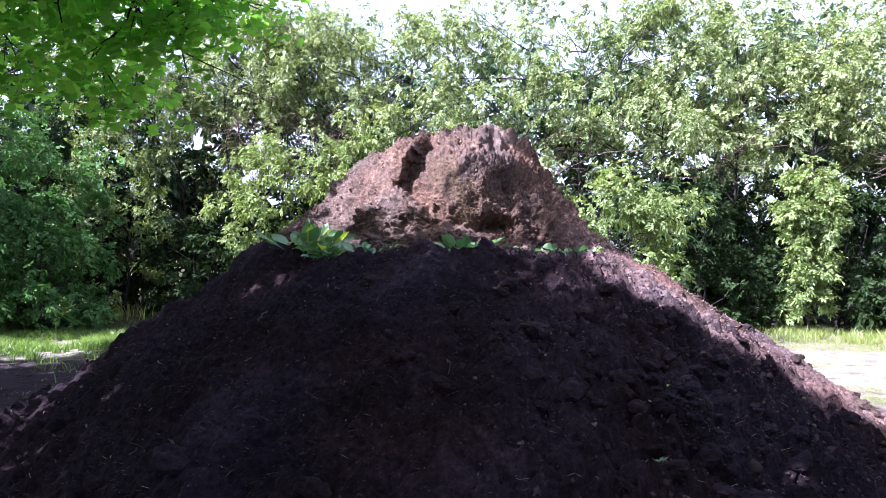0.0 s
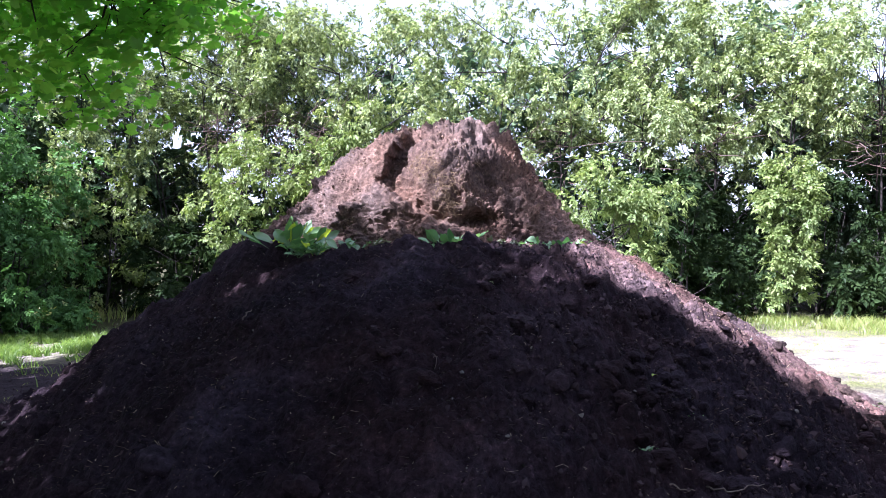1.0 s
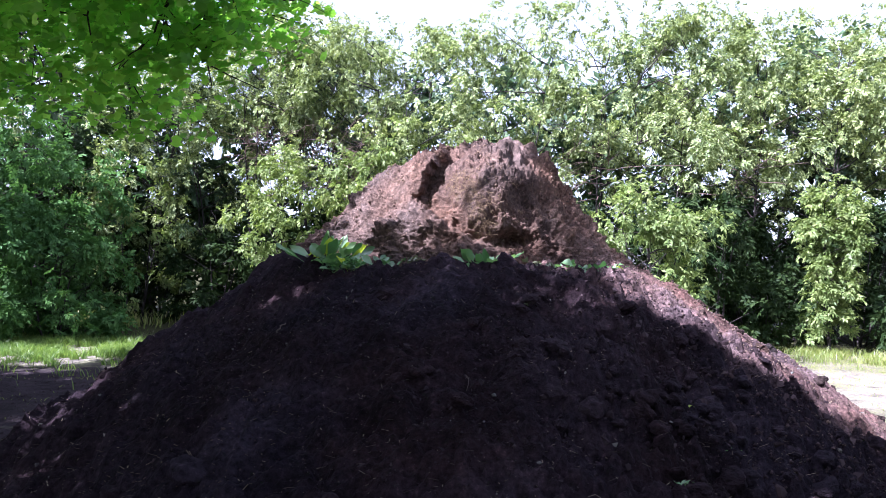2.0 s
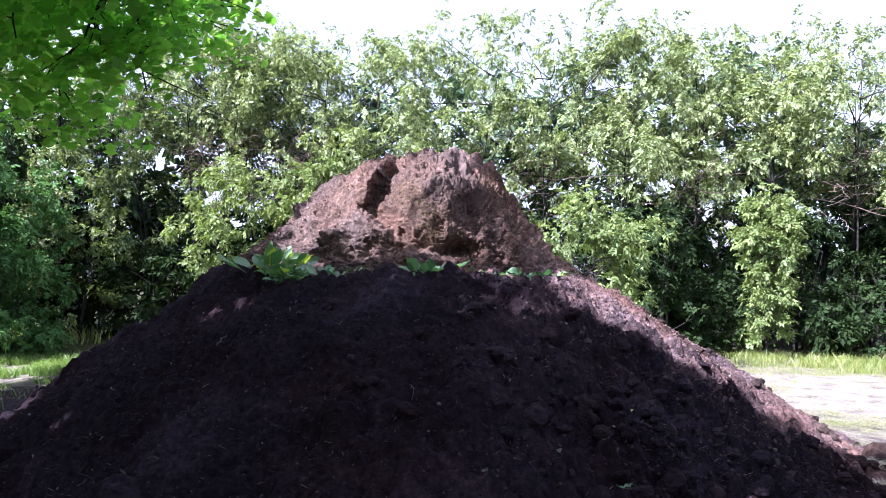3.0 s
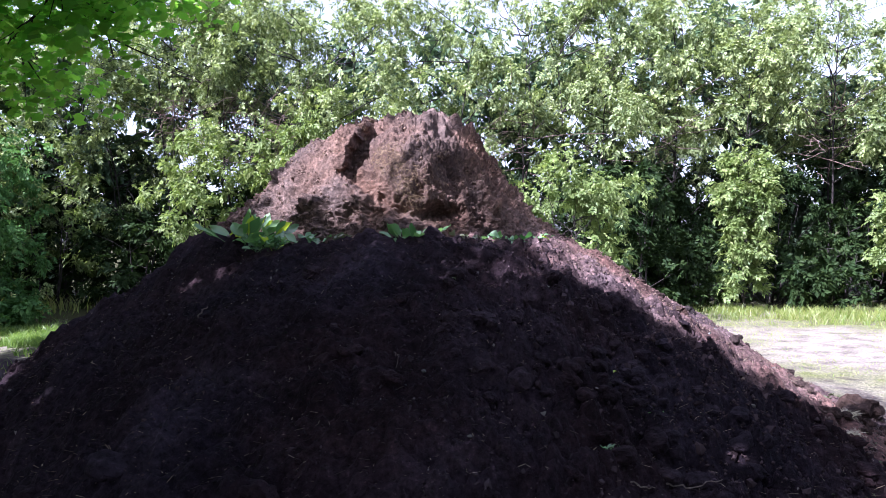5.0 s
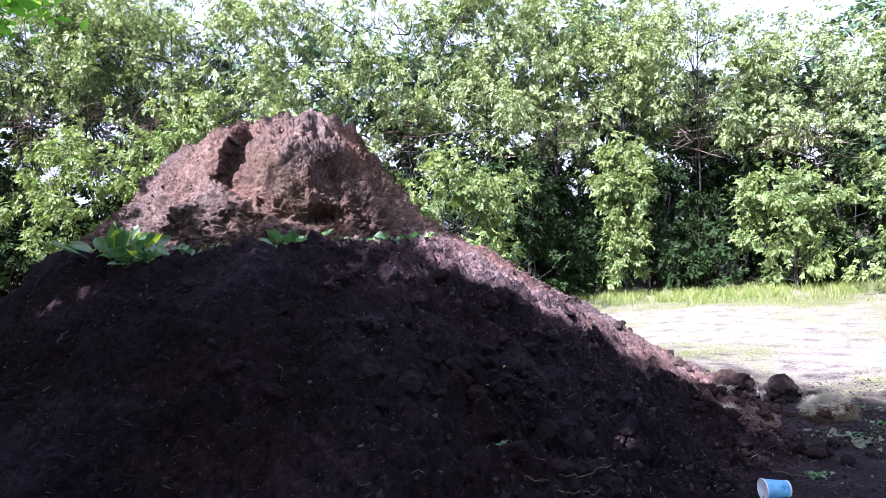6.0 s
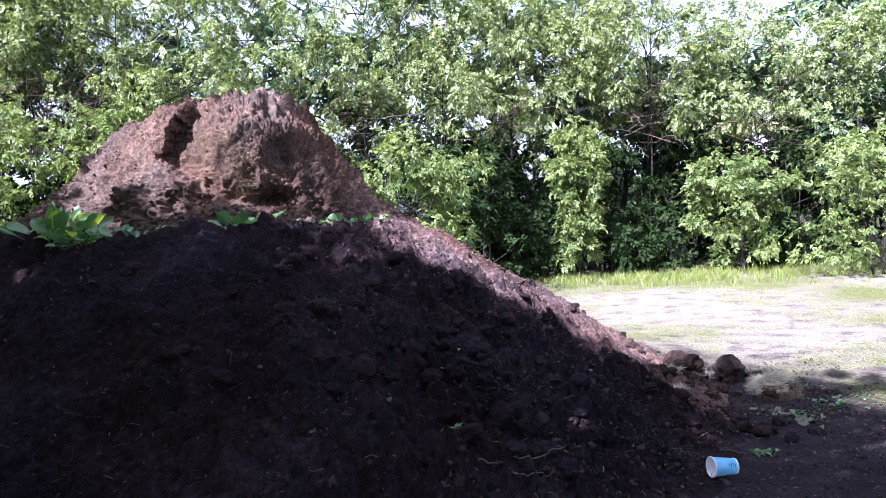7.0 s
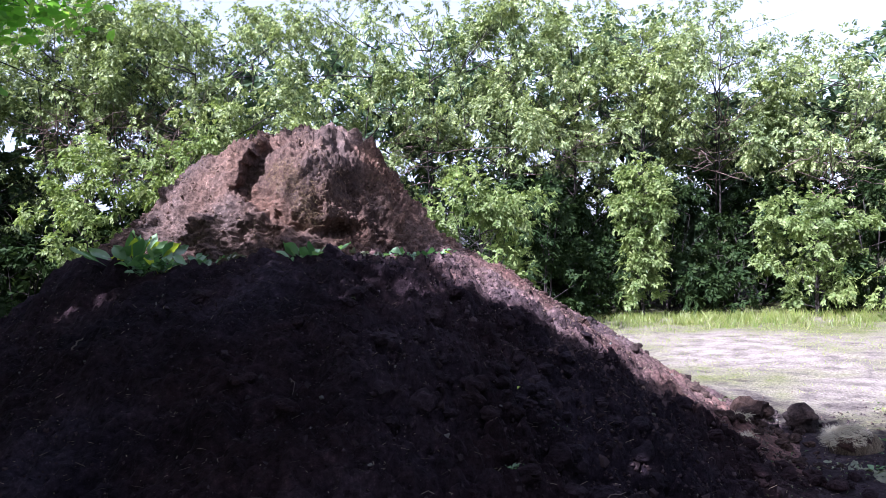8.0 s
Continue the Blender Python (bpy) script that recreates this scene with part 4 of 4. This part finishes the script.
plant("dock_plant", "bushy dock with drooping green leaves", 0.15, 4.80, 0.30, 9, PLANT_GREEN, 5, 1.2)
plant("wilted_weed", "small half-wilted weed among the soil", 0.53, 4.78, 0.17, 4, PLANT_DULL, 6, 0.5, 2)
plant("dock_plant", "flat rosette of pale green dock leaves", 0.82, 4.82, 0.26, 6, PLANT_GREEN, 7, 0.45)
plant("dock_plant", "small pale dock at the edge of the heap's top", 1.09, 4.97, 0.14, 3, PLANT_GREEN, 8, 0.5, 3)
plant("weed_sprig", "tiny green sprig on the dark soil", 1.26, 3.32, 0.07, 6, PLANT_GREEN, 9, 0.3)
plant("weed_sprig", "tiny green sprig on the dark soil", 0.95, 3.02, 0.06, 5, PLANT_GREEN, 10, 0.7)


# ---- clods, crumbs, straw ----
def lump(radius, seed, detail=2, rough=0.28):
    bm = bmesh.new()
    bmesh.ops.create_icosphere(bm, subdivisions=detail, radius=1.0)
    p = np.array([v.co for v in bm.verts])
    d = 1 + rough * fbm(p[:, 0] + seed * 7.3, p[:, 1], p[:, 2], 1.3, 4, 0.6, seed)
    for v, k in zip(bm.verts, d):
        v.co *= radius * k
        v.co.z *= 0.75
    me = bpy.data.meshes.new("clod")
    bm.to_mesh(me)
    bm.free()
    return me


CLOD_MESHES = [lump(1.0, 60 + k, 3, 0.34) for k in range(8)]
for me in CLOD_MESHES:
    me.materials.append(CLOD)
rng = np.random.default_rng(21)


PALE_CLODS = [lump(1.0, 160 + k, 3, 0.44) for k in range(4)]
for me in PALE_CLODS:
    me.materials.append(PALE_LUMP)


def clod(x, y, size, k, label="rough clod of dark soil on the heap", sink=0.25, meshes=None):
    z = max(float(heap_height(np.array([x]), np.array([y]))[0]), 0.0)
    # clods on the sunlit flank take the lighter-coloured copy
    meshes = meshes or (PALE_CLODS if 0.07 * x + 0.09 * y > 0.55 else CLOD_MESHES)
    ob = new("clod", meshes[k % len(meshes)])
    ob.matrix_world = pose(x, y, z + size * (0.75 - sink) * 0.8, *rng.uniform(-25, 25, 2), rng.uniform(0, 360)) @ Matrix.Diagonal((size, size * rng.uniform(0.75, 1.1), size * rng.uniform(0.7, 1.0), 1))
    return tagged(ob, label, "soil clod", "clods on the heap")


for k in range(105):
    if k < 80:
        a, r = rng.uniform(-1.35, 0.25), rng.uniform(1.9, 3.9)
    else:
        a, r = rng.uniform(-2.3, -1.0), rng.uniform(1.6, 3.4)
    x, y = RIM_X + r * math.cos(a) * 1.05, RIM_Y + r * math.sin(a)
    if y > 2.1 and math.hypot(x - 2.25, y - 3.0) > 0.35:
        clod(x, y, 0.016 + 0.050 * rng.uniform(0, 1) ** 1.7, k, sink=0.72)
# a drift of rounded lumps on the south-east slope
for k in range(80):
    x, y = rng.normal(1.15, 0.42), rng.normal(3.45, 0.33)
    clod(x, y, 0.022 + 0.036 * rng.uniform(0, 1) ** 1.5, k, "rounded clod of dark soil on the heap", 0.5)
# larger lumps at the east foot
EAST_LUMPS = [(3.56, 4.52, 0.118), (3.18, 4.55, 0.125), (3.42, 4.78, 0.075), (3.02, 4.42, 0.070), (2.86, 4.72, 0.080), (2.75, 4.25, 0.055), (2.55, 3.95, 0.060), (2.35, 3.7, 0.050), (3.05, 5.15, 0.035), (2.75, 5.25, 0.03), (2.60, 5.05, 0.03), (3.2, 5.45, 0.04), (3.10, 4.12, 0.055), (3.30, 4.28, 0.050), (2.30, 3.35, 0.045)]
for x, y, size in EAST_LUMPS:
    clod(x, y, size, int(size * 1000), "large lump of brown earth at the foot of the heap", 0.05 if x > 3.5 else 0.45, PALE_CLODS if size > 0.1 or y > 4.6 else None)
for x, y, size in [(-1.22, 3.10, 0.085), (0.86, 3.36, 0.055), (0.60, 3.27, 0.065), (0.79, 3.48, 0.024), (1.20, 3.20, 0.085), (1.21, 3.58, 0.04), (1.27, 3.49, 0.035), (1.51, 3.27, 0.03), (1.82, 3.31, 0.045), (-0.51, 2.76, 0.08), (-0.585, 3.44, 0.04), (1.41, 2.91, 0.05), (0.854, 2.727, 0.03)]:
    clod(x, y, size, int(size * 1000), "rounded lump of earth half sunk in the heap's slope", 0.55)


def scatter_on_heap(n, seed):
    """Places on the heap and on the soil spilt round its east foot."""
    rng = np.random.default_rng(seed)
    x, y = rng.uniform(-3.6, 4.6, n), rng.uniform(1.6, 5.8, n)
    heap, land = heap_height(x, y), ground_height(x, y)
    keep = (heap > 0.02) | ((np.hypot(x - 2.6, y - 4.0) < 1.6 + 0.4 * rng.normal(size=n)) & (rng.uniform(size=n) < 0.18))
    return np.stack([x, y, np.maximum(heap, land)], 1)[keep], rng


def crumbs():
    p, rng = scatter_on_heap(80000, 5)
    east = smooth_step(-1.0, 1.6, p[:, 0])
    patch = fbm(p[:, 0], p[:, 1], 0 * p[:, 0], 1.4, 3, 0.6, 91)
    keep = (rng.uniform(size=len(p)) < 0.25 + 0.55 * east + 0.4 * patch) & (0.07 * p[:, 0] + 0.09 * p[:, 1] + 0.01 * rng.normal(size=len(p)) < 0.53)
    p, east = p[keep], east[keep]
    size = 0.003 + (0.005 + 0.007 * east) * rng.uniform(0, 1, len(p)) ** 3
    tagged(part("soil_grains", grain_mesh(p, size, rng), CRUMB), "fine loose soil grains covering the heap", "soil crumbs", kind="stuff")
    p, rng = scatter_on_heap(9000, 55)
    east = smooth_step(-1.2, 1.8, p[:, 0])
    keep = (rng.uniform(size=len(p)) < 0.15 + 0.85 * east) & (0.07 * p[:, 0] + 0.09 * p[:, 1] + 0.01 * rng.normal(size=len(p)) < 0.53)
    p, east = p[keep], east[keep]
    size = 0.006 + (0.006 + 0.014 * east) * rng.uniform(0, 1, len(p)) ** 3
    tagged(part("soil_crumbs", crumb_mesh(p, size, rng), CRUMB), "loose soil crumbs strewn over the heap", "soil crumbs", kind="stuff")
    # paler crumbs carry the painted sunlight of the east flank
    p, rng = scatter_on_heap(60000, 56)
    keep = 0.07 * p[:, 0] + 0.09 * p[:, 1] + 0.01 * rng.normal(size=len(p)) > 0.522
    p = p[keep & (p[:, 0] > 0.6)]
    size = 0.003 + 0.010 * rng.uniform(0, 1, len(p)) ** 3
    tagged(part("lit_flank_grains", grain_mesh(p, size, rng), LIT_FLANK_CRUMB), "crumbs on the heap's flank, coloured paler as if sunlit", "soil crumbs", kind="stuff")


def spilt_crumbs():
    """Soil trodden loose over the ground on either side of the heap."""
    rng = np.random.default_rng(26)
    n = 5200
    x, y = rng.uniform(1.6, 4.8, n), rng.uniform(2.1, 4.9, n)
    keep = (fbm(x, y, 0 * x, 1.9, 3, 0.6, 27) + 0.9 - 0.42 * np.hypot(x - 2.3, y - 3.6) > 0) & (heap_height(x, y) < 0.1)
    p = np.stack([x, y, np.maximum(ground_height(x, y), heap_height(x, y))], 1)[keep]
    x, y = rng.uniform(-5.6, -2.4, 3500), rng.uniform(3.6, 8.4, 3500)
    p = np.concatenate([p, np.stack([x, y, np.maximum(ground_height(x, y), heap_height(x, y))], 1)])
    size = 0.003 + 0.012 * rng.uniform(0, 1, len(p)) ** 4
    tagged(part("spilt_crumbs", grain_mesh(p, size, rng), CRUMB), "crumbs of dark soil spilt over the ground", "soil crumbs", kind="stuff")


def pebbles():
    p, rng = scatter_on_heap(300, 16)
    size = 0.004 + 0.010 * rng.uniform(0, 1, len(p)) ** 3
    tagged(part("pebbles", crumb_mesh(p + [0, 0, 0.003], size, rng), STONE), "small pale stones scattered over the dark soil", "pebbles", kind="stuff")


STONE = leaf_material("stone", [(0.05, 0.045, 0.045), (0.09, 0.082, 0.08), (0.16, 0.145, 0.14)], 0.0, 0.03)


def straws():
    p, rng = scatter_on_heap(9000, 6)
    a = rng.uniform(0, 2 * np.pi, len(p))
    way = np.stack([np.cos(a), np.sin(a), rng.uniform(-0.3, 0.5, len(p))], 1) * (0.007 + 0.042 * rng.uniform(0, 1, len(p)) ** 2)[:, None]
    side = np.stack([-np.sin(a), np.cos(a), 0 * a], 1) * rng.uniform(0.0008, 0.0022, (len(p), 1))
    p = p + [0, 0, 0.010]
    verts = np.stack([p - side, p + side, p + way + side, p + way - side], 1).reshape(-1, 3)
    faces = np.arange(len(p))[:, None] * 4 + [0, 1, 2, 3]
    tagged(part("straw_bits", raw_mesh("straw_bits", verts, faces), STRAW), "short bits of dry straw in the soil", "straw", kind="stuff")


crumbs()
spilt_crumbs()
pebbles()
straws()


def twig(label, points, radius, seed):
    rng = np.random.default_rng(seed)
    pts = np.array(points, float)
    t = np.linspace(0, len(pts) - 1, 12)
    p = np.stack([np.interp(t, np.arange(len(pts)), pts[:, k]) for k in range(2)], 1)
    z = np.maximum(heap_height(p[:, 0], p[:, 1]), ground_height(p[:, 0], p[:, 1])) + radius
    # stiff: it bridges the hollows between lumps
    z = np.linspace(z[0], z[-1], 12) * 0.75 + z * 0.25 + np.interp(t, np.arange(len(pts)), pts[:, 2])
    v, f = tube(np.stack([p[:, 0], p[:, 1], z], 1) + rng.normal(size=(12, 3)) * 0.004, np.linspace(radius, radius * 0.5, 12), 6)
    tagged(part("twig", raw_mesh("twig", v, f, True), DRY_TWIG), label, "twig", "twigs on the heap")


twig("thin pale stick leaning on the dark soil", [(-1.05, 3.95, 0.02), (-1.02, 4.0, 0.10)], 0.005, 1)
twig("curled pale root on the dark soil", [(0.01, 3.42, 0.0), (0.03, 3.44, 0.01), (0.035, 3.48, 0.012), (0.015, 3.49, 0.0)], 0.002, 2)
twig("long thin pale stem lying on the soil", [(1.146, 2.908, 0.02), (1.443, 2.992, 0.02)], 0.004, 3)
twig("long thin pale stem lying on the soil", [(1.131, 2.857, 0.02), (1.333, 2.907, 0.02)], 0.0035, 4)
twig("short pale stick lying on the soil", [(0.997, 2.89, 0.02), (1.09, 2.861, 0.02)], 0.004, 5)
twig("thin pale root on the trodden ground", [(3.48, 3.56, 0.0), (3.70, 3.57, 0.01), (3.95, 3.50, 0.0)], 0.0028, 6)
twig("curled pale root beside the tub", [(2.52, 3.30, 0.0), (2.55, 3.22, 0.02), (2.64, 3.20, 0.01)], 0.003, 7)


def fallen_leaf(label, x, y, size, mat, seed):
    z = max(float(heap_height(np.array([x]), np.array([y]))[0]), 0.0)
    ob = part("fallen_leaf", blade_leaf(size, size * 0.32, 0.7, 0.4, seed), mat)
    ob.matrix_world = pose(x, y, z + 0.006, -20, 0, seed * 67)
    tagged(ob, label, "leaf", "fallen leaves")


fallen_leaf("small pale green leaf lying on the dark soil", 0.33, 3.98, 0.05, PLANT_DULL, 31)
fallen_leaf("curled pale dry leaf at the heap's foot", 2.21, 3.28, 0.085, PLANT_DULL, 32)
fallen_leaf("small pale leaf on the trodden ground", 2.72, 3.02, 0.04, PLANT_DULL, 33)
fallen_leaf("small yellowed leaf on the dark soil", 1.17, 3.55, 0.04, PLANT_YELLOW, 34)


def dry_tuft(x, y, size, seed):
    """A turf of dead pale grass on a lump of earth."""
    rng = np.random.default_rng(seed)
    ob = new("dry_turf")
    z = max(float(heap_height(np.array([x]), np.array([y]))[0]), 0)
    ob.location = (x, y, z + size * 0.25)
    tagged(ob, "turf lump with bleached dead grass at the heap's foot", "dead turf")
    me = lump(1.0, seed, 3, 0.3)
    sod = part("sod", me, SOD, ob, "reddish-brown earth held by roots")
    sod.scale = (size, size * 0.8, size * 0.62)
    n = int(150000 * size * size) + 500
    w = unit(rng.normal(size=(n, 3)) * [1, 1, 0.7] + [-0.35, 0, 0.6])
    w = w[(w[:, 2] + 0.10 * rng.normal(size=n) > 0.58 + 0.45 * w[:, 0]) & (w[:, 0] < 0.6)]
    roots = w * [size * 1.0, size * 0.82, size * 0.60]
    # matted in tufts that lie this way and that
    lie = np.stack([fbm(w[:, 0], w[:, 1], w[:, 2], 4.0, 2, 0.5, seed + j) for j in range(3)], 1)
    way = lie * [0.050, 0.050, 0.02] + rng.normal(size=w.shape) * 0.011 + w * 0.006
    part("dead_grass", strand_mesh(roots, way, 0.0008, 0.004), PALE, ob, "bleached dry grass")
    # brown rootlets hang down the broken side
    w = unit(rng.normal(size=(n // 2, 3)) * [1, 0.5, 0.4] + [0.25, -1.0, 0.1])
    way = np.stack([rng.normal(size=len(w)) * 0.008, -rng.uniform(0, 0.012, len(w)), -rng.uniform(0.02, 0.06, len(w))], 1)
    part("rootlets", strand_mesh(w * [size * 1.0, size * 0.82, size * 0.60], way, 0.0010, 0.0), STRAW, ob, "hanging brown rootlets")


PALE = leaf_material("bleached_grass", [(0.34, 0.30, 0.27), (0.52, 0.47, 0.43), (0.68, 0.63, 0.58)], 0.4, 0.02)
dry_tuft(3.50, 3.98, 0.175, 71)
dry_tuft(2.94, 4.32, 0.06, 72)
dry_tuft(2.80, 4.05, 0.045, 73)
for k in range(88):
    a, r = rng.uniform(-2.6, 0.9), 0.95 * math.sqrt(rng.uniform(0, 1))
    clod(2.85 + r * math.cos(a), 4.35 + 1.15 * r * math.sin(a), 0.014 + 0.042 * rng.uniform(0, 1) ** 2, k, "small clod of earth on the trodden ground", 0.3)
for k, (x, y) in enumerate([(3.22, 3.72), (3.34, 3.62), (3.42, 3.74), (3.30, 3.50), (3.48, 3.58), (2.69, 3.21), (3.3, 5.1), (3.5, 5.0), (3.58, 3.70), (3.72, 3.86), (3.80, 3.70), (3.68, 3.62), (3.86, 3.98), (3.92, 3.80), (3.74, 4.06)]):
    plant("weed_sprig", "low green weed at the heap's foot", x, y, rng.uniform(0.09, 0.17), 8, PLANT_GREEN if k % 3 else PLANT_DULL, 40 + k, 0.4)


def leaf_litter():
    """Fallen leaves and weed scraps trodden into the ground by the heap."""
    rng = np.random.default_rng(88)
    n = 2600
    x, y = rng.uniform(1.6, 4.9, n), rng.uniform(2.2, 5.0, n)
    thick = fbm(x, y, 0 * x, 1.6, 3, 0.6, 90)
    keep = (thick > -0.15) & (heap_height(x, y) < 0.12)
    x, y = x[keep], y[keep]
    p = np.stack([x, y, np.maximum(heap_height(x, y), ground_height(x, y)) + 0.012], 1)
    normal = unit(rng.normal(size=p.shape) * 0.35 + [0, 0, 1.0])
    v, f = leaves(p, normal, 0.008 + 0.024 * rng.uniform(0, 1, len(p)) ** 2, 0.24, rng)
    tagged(part("leaf_litter", raw_mesh("leaf_litter", v, f), LITTER), "small fallen leaves trodden into the bare ground", "leaf litter", kind="stuff")


LITTER = leaf_material("litter_leaf", [(0.06, 0.10, 0.04), (0.045, 0.034, 0.030), (0.11, 0.15, 0.07), (0.07, 0.055, 0.048), (0.15, 0.13, 0.115)], 0.2, 0.03)
leaf_litter()


# ---- tub ----
def lathe(profile, sides=48):
    prof = np.array(profile, float)
    a = np.linspace(0, 2 * np.pi, sides, endpoint=False)
    r, z = prof[:, 0], prof[:, 1]
    verts = np.stack([np.cos(a)[:, None] * r, np.sin(a)[:, None] * r, 0 * a[:, None] + z], -1).reshape(-1, 3)
    return raw_mesh("lathe", verts, grid_faces(sides, len(prof), True), True)


TUB_BLUE = plain_material("blue_plastic", (0.17, 0.50, 0.80), 0.4, 0.5, 22, 0.22)
TUB_WHITE = plain_material("white_plastic", (0.72, 0.74, 0.78), 0.4, 0.5, 30, 0.08)
TUB_PRINT = plain_material("dark_print", (0.05, 0.16, 0.38), 0.5, 0.4, 30, 0.1)


def build_tub():
    tub = new("plastic_tub")
    tagged(tub, "empty blue and white plastic tub lying on its side", "plastic tub")
    part("wall", lathe([(0.048, 0.004), (0.0605, 0.158), (0.0595, 0.158), (0.047, 0.006)]), TUB_BLUE, tub, "light blue printed wall")
    part("lining", lathe([(0.0588, 0.157), (0.0462, 0.007), (0.0, 0.007)]), TUB_WHITE, tub, "white inside")
    part("base", lathe([(0.0, 0.003), (0.046, 0.003), (0.0495, 0.0), (0.0505, 0.010), (0.0484, 0.011)]), TUB_WHITE, tub, "white bottom rim")
    part("rim", lathe([(0.0590, 0.156), (0.0640, 0.154), (0.0648, 0.158), (0.0636, 0.163), (0.0600, 0.163), (0.0588, 0.158)]), TUB_WHITE, tub, "white rolled rim")
    rng = np.random.default_rng(3)
    for row in range(4):
        z0, a0, a1 = 0.022 + row * 0.013, rng.uniform(-0.3, 0.0), rng.uniform(0.1, 0.35)
        a, z = np.meshgrid(np.linspace(a0, a1, 8) + 2.1, np.linspace(z0, z0 + 0.006, 2), indexing="ij")
        r = 0.048 + (z - 0.004) * 0.0812 + 0.0006
        part("print_bar", raw_mesh("print_bar", np.stack([np.cos(a) * r, np.sin(a) * r, z], -1).reshape(-1, 3), grid_faces(8, 2), True), TUB_PRINT, tub, "dark blue print")
    floor = float(np.max(heap_height(np.array([2.22, 2.27, 2.32]), np.array([3.0, 3.0, 3.0]))))
    tub.matrix_world = pose(2.295, 3.01, max(floor, 0) + 0.050, 0, 0, 170) @ pose(0, 0, 0, 0, 86, 0) @ Matrix.Scale(0.78, 4) @ pose(0, 0, -0.08, 0, 0, 0)


build_tub()
